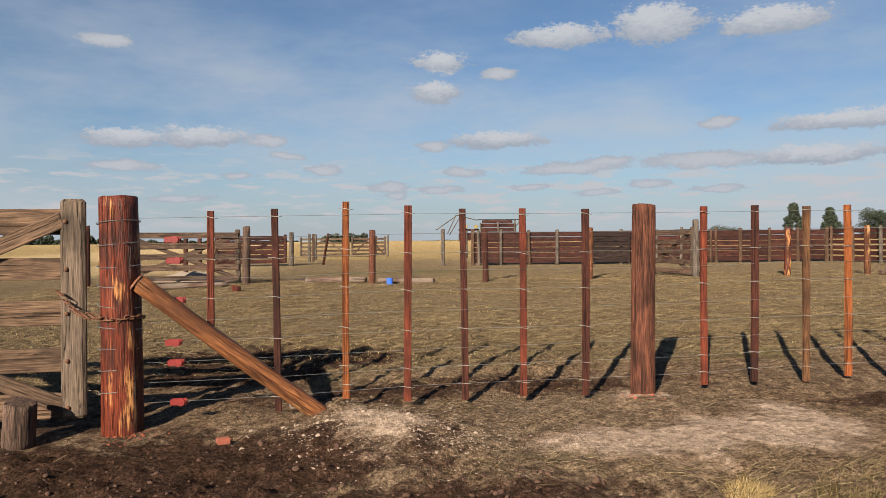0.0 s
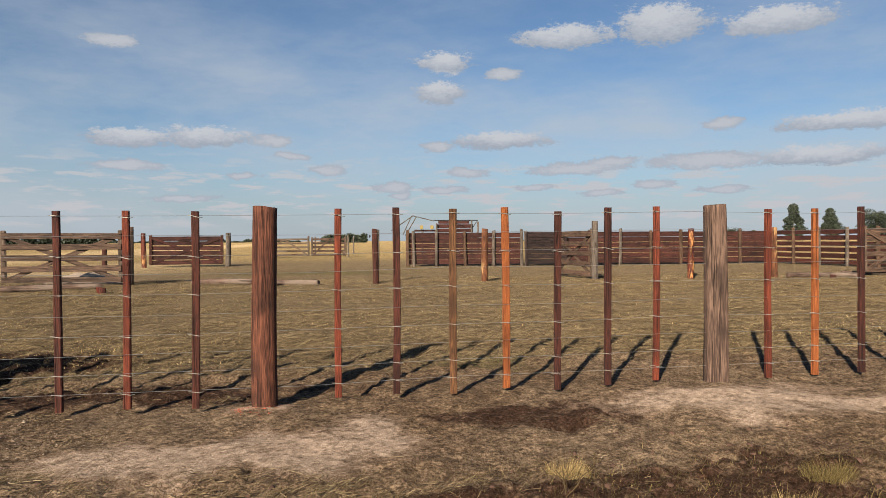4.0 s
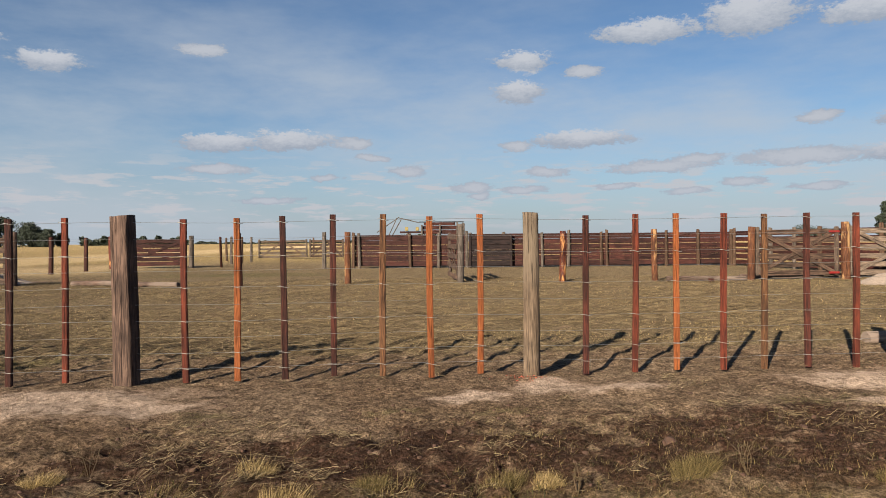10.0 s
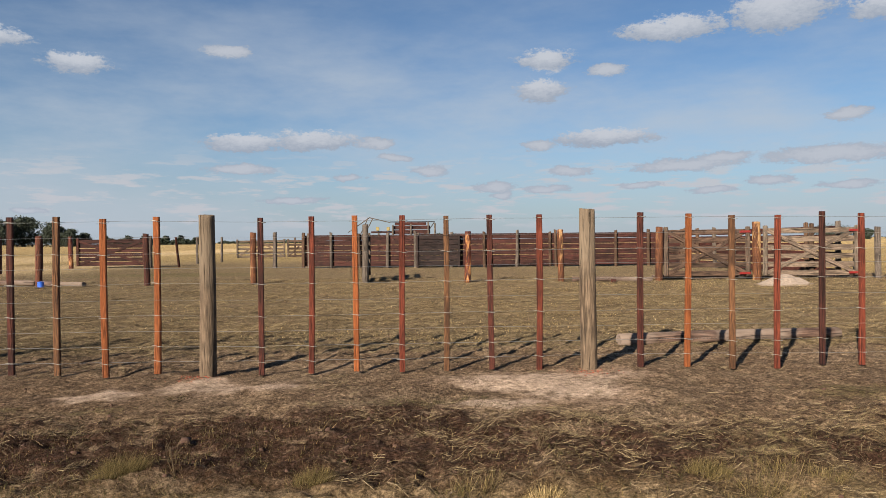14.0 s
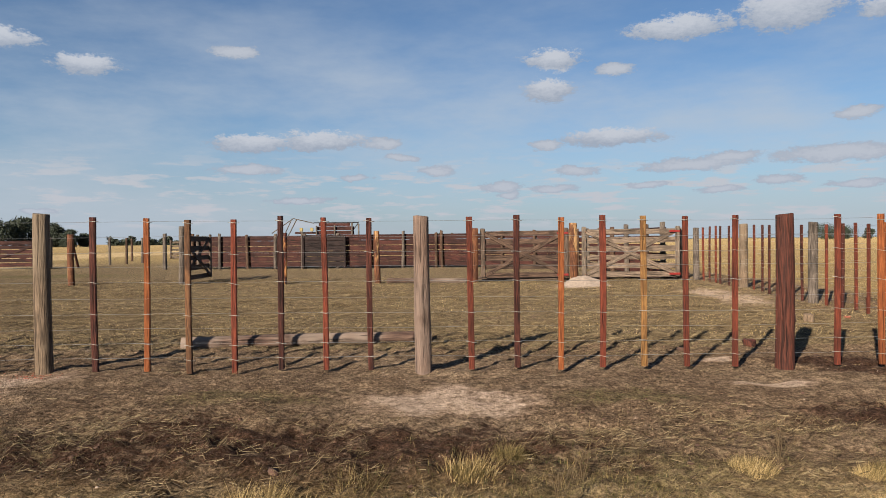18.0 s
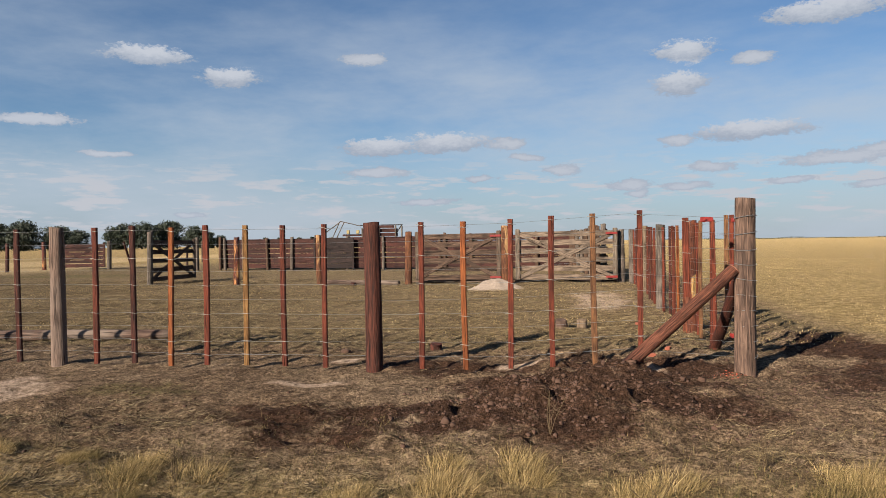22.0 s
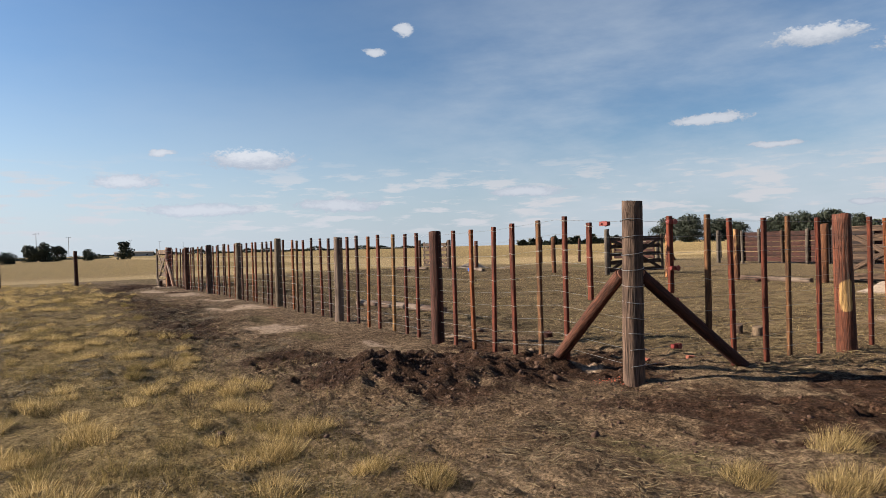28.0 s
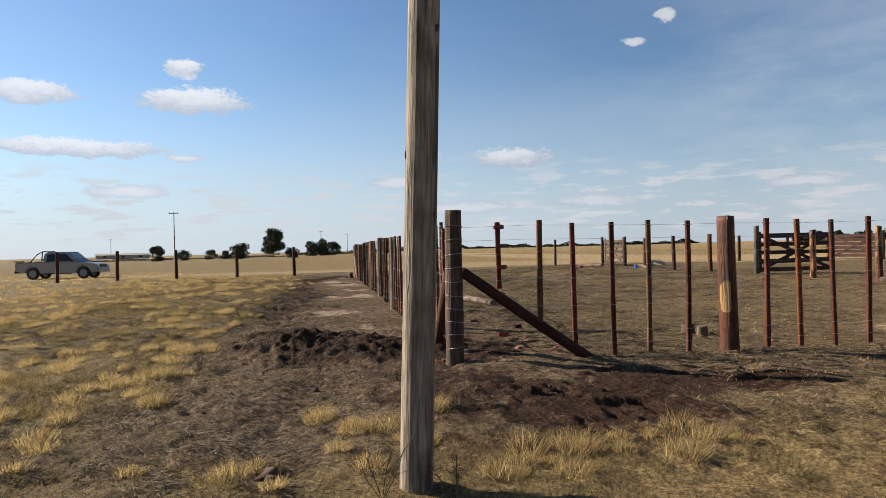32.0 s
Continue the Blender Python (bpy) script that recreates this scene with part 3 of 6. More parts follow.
def trunk(bm, radius, length, sides=16, rings=10, rough=0.06, taper=0.9, seed=0, square=0.0, lean=0.02, cut=0.02, ridge=0.0):
    """A rough log along z, from z=0, with worn ends."""
    rnd = random.Random(seed)
    ph = [rnd.uniform(0, 6.28) for _ in range(6)]
    grooves = [rnd.uniform(-1, 0.6) for _ in range(sides)]
    loops = []
    for j in range(rings + 1):
        s = j / rings
        r0 = radius * (1 + (taper - 1) * s)
        cx, cy = lean * math.sin(2.3 * s + ph[0]) * radius * 3, lean * math.sin(3.1 * s + ph[1]) * radius * 3
        loop = []
        for i in range(sides):
            a = 2 * math.pi * i / sides
            k = 1 + rough * (math.sin(3 * a + ph[2] + 1.3 * s) + 0.6 * math.sin(5 * a + ph[3] + 4 * s) + 0.5 * math.sin(9 * a + ph[4]) * math.sin(7 * s + ph[5])) + rnd.uniform(-rough, rough) * 0.35
            if ridge:
                k *= 1 + ridge * (grooves[i] + 0.35 * math.sin(5 * s + 9 * grooves[i]))
            if square:
                k *= 1 + square * (1 / max(abs(math.cos(a)), abs(math.sin(a))) - 1)
            z = s * length
            if j == rings:
                z += rnd.uniform(-0.4, 0.4) * cut + cut * math.cos(a + ph[0])
            loop.append(bm.verts.new((cx + r0 * k * math.cos(a), cy + r0 * k * math.sin(a), z)))
        loops.append(loop)
    # eased rim
    rim = [bm.verts.new(Vector((v.co.x * 0.95, v.co.y * 0.95, v.co.z + radius * 0.025))) for v in loops[-1]]
    loops.append(rim)
    for a, b in zip(loops, loops[1:]):
        for i in range(sides):
            f = bm.faces.new((a[i], a[(i + 1) % sides], b[(i + 1) % sides], b[i]))
            f.smooth = True
    bm.faces.new(loops[-1])
    bm.faces.new(list(reversed(loops[0])))
    return [v for lp in loops for v in lp]


def tube(points, r, name, mat, parent, sides=5):
    """A thin rod through the points, as one mesh."""
    bm = bmesh.new()
    prev = None
    pts = [Vector(p) for p in points]
    for i, p in enumerate(pts):
        d = (pts[min(i + 1, len(pts) - 1)] - pts[max(i - 1, 0)]).normalized()
        u = d.cross(Vector((0, 0, 1)))
        if u.length < 1e-3:
            u = Vector((1, 0, 0))
        u.normalize()
        w = d.cross(u)
        loop = [bm.verts.new(p + r * (math.cos(6.2832 * k / sides) * u + math.sin(6.2832 * k / sides) * w)) for k in range(sides)]
        if prev:
            for k in range(sides):
                bm.faces.new((prev[k], prev[(k + 1) % sides], loop[(k + 1) % sides], loop[k]))
        prev = loop
    return part(name, bm, mat, parent)


# ---- the lie of the land ----
MOUNDS = [  # x, y, radius, height: heaps of dug earth and caliche
    (20.0, -1.35, 0.8, 0.1), (19.5, -1.55, 0.5, 0.06), (20.5, -0.75, 0.5, 0.075), (20.1, -0.5, 0.45, 0.05), (21.1, -0.9, 0.5, 0.03), (20.45, 0.0, 0.25, 0.1), (19.9, 0.15, 0.3, 0.06), (20.3, -1.6, 0.45, 0.07), (19.6, -0.95, 0.45, 0.07),
    (1.45, -0.6, 0.5, 0.075), (1.65, -0.95, 0.42, 0.045), (1.2, 0.0, 0.25, 0.04), (0.4, -1.8, 1.0, 0.035)]


def vnoise(x, y, f, seed=0.0):
    """Smooth noise from 0 to 1 with cells 1/f metres wide."""
    x, y = np.asarray(x, float) * f + seed * 3.7, np.asarray(y, float) * f + seed * 5.3
    i, j = np.floor(x), np.floor(y)
    u, v = x - i, y - j
    u, v = u * u * (3 - 2 * u), v * v * (3 - 2 * v)

    def h(a, b):
        q = np.sin(a * 127.1 + b * 311.7 + seed) * 43758.5453
        return q - np.floor(q)

    return (h(i, j) * (1 - u) + h(i + 1, j) * u) * (1 - v) + (h(i, j + 1) * (1 - u) + h(i + 1, j + 1) * u) * v


def blob(x, y, cx, cy, rx, ry):
    """1 in the middle of a patch, 0 outside, with a wandering rim."""
    a = np.arctan2(y - cy, x - cx)
    w = 1 + 0.18 * np.sin(3 * a + cx) + 0.12 * np.sin(5 * a + 2 * cx)
    d = np.sqrt(((x - cx) / rx) ** 2 + ((y - cy) / ry) ** 2) / w
    return 1 - smooth01(d, 0.3, 1.3)


PALE = [(3.3, -1.0, 1.0, 0.45), (2.7, -0.95, 0.6, 0.3), (3.85, -0.85, 0.4, 0.5), (6.2, -0.62, 0.92, 0.56), (6.75, -0.8, 0.5, 0.34), (8.93, -0.68, 0.36, 0.2), (9.55, -0.42, 0.4, 0.32), (9.95, -0.55, 0.42, 0.2), (12.1, -0.5, 0.82, 0.58), (11.7, -1.05, 0.36, 0.2), (15.65, -1.0, 0.68, 0.48),
        (18.05, 0.42, 0.2, 0.14), (18.1, -0.6, 0.4, 0.16), (1.5, -0.5, 0.3, 0.5), (20.8, 6.6, 0.6, 2.2), (18.75, 8.9, 0.6, 0.6), (-1.5, 13.0, 1.2, 0.9), (0.9, 12.8, 0.8, 0.5), (20.6, 0.2, 0.25, 0.2), (3.25, 0.0, 0.25, 0.2), (19.65, 0.15, 0.3, 0.12)]
DARK = [(0.2, -1.1, 1.7, 1.3), (1.3, -1.75, 1.4, 0.55), (-1.5, -0.6, 2.0, 1.4), (20.05, -1.25, 1.15, 1.0), (19.4, -1.6, 0.6, 0.45), (20.5, -0.5, 0.8, 0.8), (23.3, 0.5, 0.9, 0.9), (20.6, 0.2, 1.0, 0.8), (22.7, 1.4, 0.7, 1.3), (0.6, 2.0, 1.4, 1.1)]
DIM = [(5.2, -2.0, 1.6, 0.6), (8.2, -2.3, 1.5, 0.5), (15.2, -2.35, 1.4, 0.7), (18.6, -1.7, 1.0, 0.7), (24.2, 0.3, 0.6, 1.3), (8.8, -1.95, 3.6, 0.75), (14.4, -2.05, 2.6, 0.7), (11.7, -2.1, 2.5, 0.7), (22.6, -0.1, 1.0, 1.0), (5.0, -0.55, 0.9, 0.4), (19.2, 0.1, 1.2, 0.5), (10.8, -1.5, 2.0, 0.5), (2.0, 0.6, 2.0, 0.5)]   # darker topsoil with litter
GREEN = [(5.0, 1.2, 0.8, 0.5), (16.9, -0.95, 0.85, 0.35), (9.05, -1.03, 0.4, 0.12), (8.4, -1.0, 0.35, 0.12), (2.3, -1.1, 0.3, 0.2), (22.9, -1.2, 0.9, 0.25), (7.25, -1.05, 0.3, 0.16), (16.4, -2.4, 1.5, 0.6), (13.0, -2.0, 1.4, 0.5), (11.3, -1.0, 0.7, 0.25), (14.2, -0.9, 0.9, 0.4), (4.0, 16.0, 5.0, 2.0), (22.8, 4.0, 0.5, 3.0), (23.2, 1.0, 0.6, 0.3)]

def patches(rows, x, y):
    return np.max([blob(x, y, *p) for p in rows], 0)


def relief(x, y):
    """Trodden, crumbly soil near the path: clods, hoof marks and hollows."""
    near = smooth01(y, -11, -6) * smooth01(y, 5.0, 3.0) * smooth01(x, -7, -4) * smooth01(x, 31, 28)
    wear = smooth01(y, -1.5, -0.9) * smooth01(y, 1.2, 0.2)
    dug = patches(DARK, x, y)
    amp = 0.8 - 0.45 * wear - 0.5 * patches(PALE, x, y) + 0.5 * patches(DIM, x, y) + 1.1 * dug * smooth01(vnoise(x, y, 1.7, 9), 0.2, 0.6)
    lump = np.abs(vnoise(x, y, 8.0, 3) - 0.5) * 2
    grit = np.abs(vnoise(x, y, 15.0, 4) - 0.5) * 2
    hoof = smooth01(vnoise(x, y, 5.5, 11), 0.72, 0.86)
    z = 0.03 * (vnoise(x, y, 1.9, 1) - 0.5) + 0.036 * (vnoise(x, y, 4.3, 2) - 0.5)
    return near * (z + amp * (0.024 * (lump - 0.5) + 0.02 * (grit - 0.5) + 0.016 * (vnoise(x, y, 24.0, 5) - 0.5) - 0.022 * hoof))


def gz(x, y):
    """Ground height in metres."""
    x, y = np.asarray(x, float), np.asarray(y, float)
    near = np.exp(-((y / 2.8) ** 2))
    hump = -0.06 * smooth01(x, 2.4, 0.0) + 0.05 * smooth01(x, 3.5, 7) - 0.03 * smooth01(x, 13, 17) + 0.03 * smooth01(x, 19, 22)
    z = near * hump * smooth01(x, 28, 23) * smooth01(x, -6, -1.4)
    z = z + 0.12 * smooth01(y, 2, 10.5) * smooth01(x, -10, -3) * smooth01(x, 42, 28)
    z = z - 0.27 * smooth01(x, -8.0, -13) * smooth01(x, -60, -35) * smooth01(y, 8, 0)
    z = z + 0.012 * np.sin(x * 2.4 + 0.9 * y) * np.sin(y * 1.9 - 0.6 * x) * smooth01(np.abs(y), 40, 14)
    z = z + relief(x, y)
    rough = 0.6 + 0.8 * vnoise(x, y, 7.0, 6) * vnoise(x, y, 3.0, 8) + 0.5 * vnoise(x, y, 15.0, 7)
    for mx, my, r, h in MOUNDS:
        z = z + h * rough * np.exp(-1.6 * ((x - mx) ** 2 + (y - my) ** 2) / r**2)
    return z


def gzf(x, y):
    return float(gz(x, y))



# ---- ground ----


def steps(fine_lo, fine_hi, step, far, growth):
    mid = list(np.arange(fine_lo, fine_hi + 1e-6, step))
    lo, hi, s = [], [], step
    a, b = mid[0], mid[-1]
    while a > -far or b < far:
        s = min(s * (growth if s < 0.5 else 1.16), 600)
        a, b = a - s, b + s
        lo.append(a), hi.append(b)
    return np.array(lo[::-1] + mid + hi)


gx = steps(-2.6, 26.0, 0.03, 4500, 1.13)
gy = steps(-3.4, 1.4, 0.026, 4500, 1.06)
GX, GY = np.meshgrid(gx, gy)
gverts = np.stack([GX.ravel(), GY.ravel(), gz(GX, GY).ravel()], 1)
nx, ny = len(gx), len(gy)
base_i = (np.arange(ny - 1)[:, None] * nx + np.arange(nx - 1)[None]).ravel()
gfaces = np.stack([base_i, base_i + 1, base_i + nx + 1, base_i + nx], 1)


def mesh_from(name, verts, faces):
    """A mesh from arrays: verts (n, 3), faces (m, k)."""
    me = bpy.data.meshes.new(name)
    k = faces.shape[1]
    me.vertices.add(len(verts))
    me.vertices.foreach_set("co", np.ascontiguousarray(verts, np.float32).ravel())
    me.loops.add(faces.size)
    me.loops.foreach_set("vertex_index", np.ascontiguousarray(faces, np.int32).ravel())
    me.polygons.add(len(faces))
    me.polygons.foreach_set("loop_start", np.arange(0, faces.size, k, dtype=np.int32))
    me.update(calc_edges=True)
    return me


POST_X = [0.0, 3.296, 6.414, 9.465, 12.46, 15.468, 18.415, 21.42]
X, Y = gverts[:, 0], gverts[:, 1]
pale = patches(PALE, X, Y)
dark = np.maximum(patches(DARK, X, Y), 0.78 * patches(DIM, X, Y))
green = patches(GREEN, X, Y) * 0.75 + 0.12 * smooth01(Y, 12, 17) * smooth01(Y, 26, 20)
strip = smooth01(Y, -2.0, -1.2) * smooth01(Y, 1.6, 0.7) * smooth01(X, -4, -2) * smooth01(X, 24.5, 22.5)
strip2 = np.exp(-(((X - 22.3) / 1.1) ** 2)) * smooth01(Y, -3, -1) * smooth01(Y, 14, 11)
straw = 0.62 - 0.55 * np.maximum(strip, strip2 * 0.8) - 0.32 * smooth01(Y, -0.6, -1.4) * smooth01(Y, -6.5, -3.5)
field = np.maximum(smooth01(Y, 24, 36), np.maximum(smooth01(X, 22.8, 23.8) * smooth01(Y, 1.4, 3.4), smooth01(X, -6.5, -11)))
field = np.maximum(field, 0.8 * smooth01(-2.15 - Y, 0.0, 1.1) * smooth01(X, 26.5, 22) + 0.7 * smooth01(X, 23.8, 24.5) * smooth01(Y, -5.0, -2.0) + 0.4 * smooth01(Y, -6.0, -20.0))
track = 0.8 * np.maximum(smooth01(X, -9.5, -12) * smooth01(X, -26, -20), smooth01(X, -6.5, -5.0) * 0 + smooth01(Y, 15, 19) * smooth01(Y, 31, 26) * smooth01(X, 1, -3)) * (1 - pale)
ground_mesh = mesh_from("ground", gverts, gfaces)
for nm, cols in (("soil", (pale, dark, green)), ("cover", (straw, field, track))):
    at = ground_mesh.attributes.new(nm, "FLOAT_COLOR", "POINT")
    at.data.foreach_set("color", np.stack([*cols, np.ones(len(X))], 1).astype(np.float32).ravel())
ground_mesh.polygons.foreach_set("use_smooth", np.ones(len(gfaces), bool))
tagged(put("ground", ground_mesh, GROUND), "dry paddock earth with straw, bare soil and caliche patches", "ground", kind="structure")

# ---- wire fences ----
WIRE_Z = [1.22, 1.095, 0.97, 0.857, 0.735, 0.606, 0.484, 0.364, 0.246, 0.13]
BATTEN_MAT = {"d": B_DARK, "r": B_RED, "o": B_ORANGE, "b": B_BROWN, "y": B_YELLOW}


def batten_mesh(k, cut=0.0):
    """A sawn batten 1.22 m long with saw-cut unevenness."""
    rnd = random.Random(k)
    bm = bmesh.new()
    w, d = 0.044 + rnd.uniform(-0.003, 0.003), 0.034
    rows = 7
    loops = []
    bx, by = rnd.uniform(-0.006, 0.006), rnd.uniform(-0.004, 0.004)
    for j in range(rows):
        s = j / (rows - 1)
        ox, oy = bx * math.sin(3.1 * s), by * math.sin(4.0 * s + k)
        ww = w * (1 + rnd.uniform(-0.06, 0.06))
        c = 0.005
        shape = [(-ww / 2 + c, -d / 2), (ww / 2 - c, -d / 2), (ww / 2, -d / 2 + c), (ww / 2, d / 2 - c), (ww / 2 - c, d / 2), (-ww / 2 + c, d / 2), (-ww / 2, d / 2 - c), (-ww / 2, -d / 2 + c)]
        z = cut + (1.225 - cut) * s + (rnd.uniform(-0.004, 0.004) if 0 < j < rows - 1 else 0)
        loops.append([bm.verts.new((x + ox, y + oy, z)) for x, y in shape])
    for a, b in zip(loops, loops[1:]):
        for i in range(8):
            bm.faces.new((a[i], a[(i + 1) % 8], b[(i + 1) % 8], b[i]))
    bm.faces.new(loops[-1])
    bm.faces.new(loops[0][::-1])
    me = bpy.data.meshes.new("batten")
    bm.to_mesh(me)
    bm.free()
    return me


def tie_mesh():
    """The short wire that lashes a batten to a fence wire."""
    bm = bmesh.new()
    for z, r in ((0, 0.0021),):
        pts = [(-0.045, -0.003, 0.002), (-0.026, -0.021, 0.004), (0.026, -0.021, -0.004), (0.045, -0.003, -0.002)]
        prev = None
        for p in pts:
            loop = [bm.verts.new(Vector(p) + r * Vector((0, math.cos(6.283 * k / 5), math.sin(6.283 * k / 5)))) for k in range(5)]
            if prev:
                for k in range(5):
                    bm.faces.new((prev[k], prev[(k + 1) % 5], loop[(k + 1) % 5], loop[k]))
            prev = loop
    me = bpy.data.meshes.new("tie_wire")
    bm.to_mesh(me)
    bm.free()
    me.materials.append(TIE_WIRE)
    return me


TIE = tie_mesh()


def post_part(parent, name, mat, at, radius, height, seed, square=0.0, rough=0.05, label="", sides=30, taper=0.9, cut=0.006):
    bm = bmesh.new()
    trunk(bm, radius, height + 0.25, sides, 26, rough, taper, seed, square, 0.03, cut, 0.012)
    bmesh.ops.translate(bm, vec=(0, 0, -0.25), verts=bm.verts[:])
    return part(name, bm, mat, parent, label, at)


def wrap(parent, at, radius, zs):
    """Rings of wire round an end post."""
    for z in zs:
        pts = []
        for k in range(13):
            a = 6.2832 * k / 12
            pts.append((radius * math.cos(a), radius * math.sin(a), z + 0.012 * math.sin(a * 1.0 + z * 7)))
        ob = tube(pts, 0.0025, "wire_wrap", WIRE, parent, 4)
        ob.matrix_basis = at


def tensioner(parent, at, seed=0):
    """A red ratchet wire strainer: fork, drum and key end."""
    bm = bmesh.new()
    for y in (-0.016, 0.016):
        bar(bm, (0.085, 0.005, 0.036), (0, y, 0), bevel=0.002)
    bar(bm, (0.012, 0.036, 0.03), (-0.043, 0, 0), bevel=0.003)
    r = bmesh.ops.create_cone(bm, cap_ends=True, segments=10, radius1=0.017, radius2=0.017, depth=0.034)
    bmesh.ops.transform(bm, matrix=pose(0.012, 0, 0, 90, 0, 0), verts=r["verts"])
    body_ob = part("wire_tensioner", bm, RED_IRON, parent, "red painted iron wire tensioner", at)
    bm = bmesh.new()
    bar(bm, (0.015, 0.055, 0.015), (0, 0, 0), bevel=0.002)
    part("drum_shaft", bm, RED_IRON, body_ob, at=pose(0.012, 0, 0))
    bm = bmesh.new()
    r = bmesh.ops.create_cone(bm, cap_ends=True, segments=8, radius1=0.023, radius2=0.023, depth=0.008)
    bmesh.ops.transform(bm, matrix=pose(0.012, -0.024, 0, 90, 0, 0), verts=r["verts"])
    part("ratchet_wheel", bm, RED_IRON, body_ob)
    return body_ob


def brace_part(parent, a, b, r, seed, mat):
    a, b = Vector(a), Vector(b)
    bm = bmesh.new()
    trunk(bm, r, (b - a).length, 24, 20, 0.035, 0.94, seed, 0, 0.06, 0.004, 0.03)
    q = (b - a).to_track_quat("Z", "Y").to_matrix().to_4x4()
    log = part("brace", bm, mat, parent, "slanting peeled log brace", Matrix.Translation(a) @ q)
    bm = bmesh.new()
    trunk(bm, r * 0.93, 0.012, 24, 2, 0.03, 0.97, seed, 0, 0.0, 0.001)
    part("cut_end", bm, CUT_END, log, "fresh pale red saw cut", pose(0, 0, (b - a).length))
    return log


def wire_fence(label, group, start, yaw, posts, colours, wires, ends):
    """posts: (distance, radius, height, material, square, label); colours: a letter for each batten of each span."""
    root = thing("wire_fence", label, "fence", pose(start[0], start[1], 0, 0, 0, yaw), group)
    c, s = math.cos(radians(yaw)), math.sin(radians(yaw))
    ground_at = lambda d: gzf(start[0] + c * d, start[1] + s * d)  # noqa: E731
    for i, (d, r, h, mat, sq, lab) in enumerate(posts):
        if r:
            post_part(root, "post", mat, pose(d, 0, ground_at(d), 0, 0, 37 * i), r, h, 100 + i + int(abs(yaw)), sq, 0.03, lab)
    rnd = random.Random(int(yaw) + 5)
    for i, cols in enumerate(colours):
        d0, d1 = posts[i][0], posts[i + 1][0]
        n = len(cols)
        for j, ch in enumerate(cols):
            d = ends["stands"][i][j]
            z = 0.03 + ground_at(d) * 0.6 + rnd.uniform(-0.012, 0.012)
            me = batten_mesh(rnd.randrange(10**6), ends.get("cut", {}).get((i, j), 0.0))
            b = put("batten", me, BATTEN_MAT[ch], root, "", pose(d, rnd.choice((-0.02, 0.02)), z, rnd.uniform(-0.5, 0.5), rnd.uniform(-0.7, 0.7), rnd.uniform(-7, 7)))
            for k, wz in enumerate(wires):
                if (k % 2 == 0 or k == 9) and wz > 0.05 + ends.get("cut", {}).get((i, j), 0.0):
                    put("tie_wire", TIE, None, b, "", pose(0, 0, wz - z + ground_at(d) * 0.6, 0, rnd.uniform(-5, 5), 0))
    total = posts[-1][0]
    for k, wz in enumerate(wires):
        pts = []
        n = 3 * len(posts)
        for q in range(n + 1):
            d = total * q / n
            pts.append((d, 0.0, wz + ground_at(d) * 0.6 + 0.004 * math.sin(q * 2.1 + k)))
        tube(pts, 0.0011, "wire", WIRE, root, 4)
    return root


P_LABELS = ["thick dark red quebracho corner post", "reddish brown round post", "grey squared weathered post", "grey brown post", "light brown post", "light brown post", "dark red post", "light brown corner post wrapped with wire"]
P_MATS = [W_RED, W_REDBROWN, W_GREYBROWN, W_TAN, W_TAN, W_PINKTAN, W_DARKRED, W_GREYBROWN]
P_RAD = [0.118, 0.083, 0.077, 0.066, 0.067, 0.068, 0.075, 0.083]
P_H = [1.365, 1.262, 1.262, 1.262, 1.262, 1.245, 1.26, 1.365]
BATTEN_X = [(0.5, 0.9, 1.31, 1.69, 2.07, 2.46, 2.87), (3.75, 4.13, 4.505, 4.88, 5.24, 5.59, 5.97), (6.85, 7.23, 7.59, 7.95, 8.32, 8.69, 9.07), (9.885, 10.27, 10.62, 10.98, 11.33, 11.69, 12.06),
            (12.87, 13.26, 13.61, 13.97, 14.34, 14.69, 15.05), (15.86, 16.23, 16.58, 16.92, 17.27, 17.62, 18.0), (18.84, 19.21, 19.58, 19.92, 20.26, 20.62, 20.98)]
SPANS = ["rdordrd", "rdboddr", "roddboo", "drorbdr", "dobrdrd", "rdoryrr", "rorrbrr"]
front = wire_fence("new wire fence with red hardwood battens and thick posts", "pen fences", (0, 0), 0,
                   [(x, r, h, m, 0.75 if i == 2 else 0.0, l) for i, (x, r, h, m, l) in enumerate(zip(POST_X, P_RAD, P_H, P_MATS, P_LABELS))], SPANS, WIRE_Z,
                   {"stands": BATTEN_X, "cut": {(0, 0): 0.5, (6, 6): 0.6}})
SIDE_Y = [0.0, 2.63, 5.19, 7.76, 10.3]
SIDE_BATTENS = [(0.42, 0.78, 1.12, 1.48, 1.84, 2.21), (3.01, 3.38, 3.74, 4.08, 4.43, 4.78), (5.57, 5.93, 6.28, 6.64, 7.0, 7.35), (8.17, 8.51, 8.85, 9.2, 9.55, 9.9)]
side = wire_fence("wire fence with red battens running away from the corner post", "pen fences", (21.42, 0), 88.5,
                  [(SIDE_Y[0], 0, 0, None, 0, ""), (SIDE_Y[1], 0.088, 1.27, W_PATCH, 0, "red post with a peeled yellow patch"), (SIDE_Y[2], 0.075, 1.27, W_GREY, 0, "grey post"), (SIDE_Y[3], 0.085, 1.24, W_TAN, 0, "tan post"), (SIDE_Y[4], 0.07, 1.2, W_GREY, 0, "grey post")],
                  ["rbrrbr", "rorrdr", "drrddr", "rddrdr"], WIRE_Z, {"stands": SIDE_BATTENS, "cut": {(0, 0): 0.62, (0, 1): 0.3}})
wrap(front, pose(0, 0, gzf(0, 0)), 0.121, [z for z in WIRE_Z[:-1]])
wrap(front, pose(21.42, 0, gzf(21.42, 0)), 0.083, WIRE_Z)
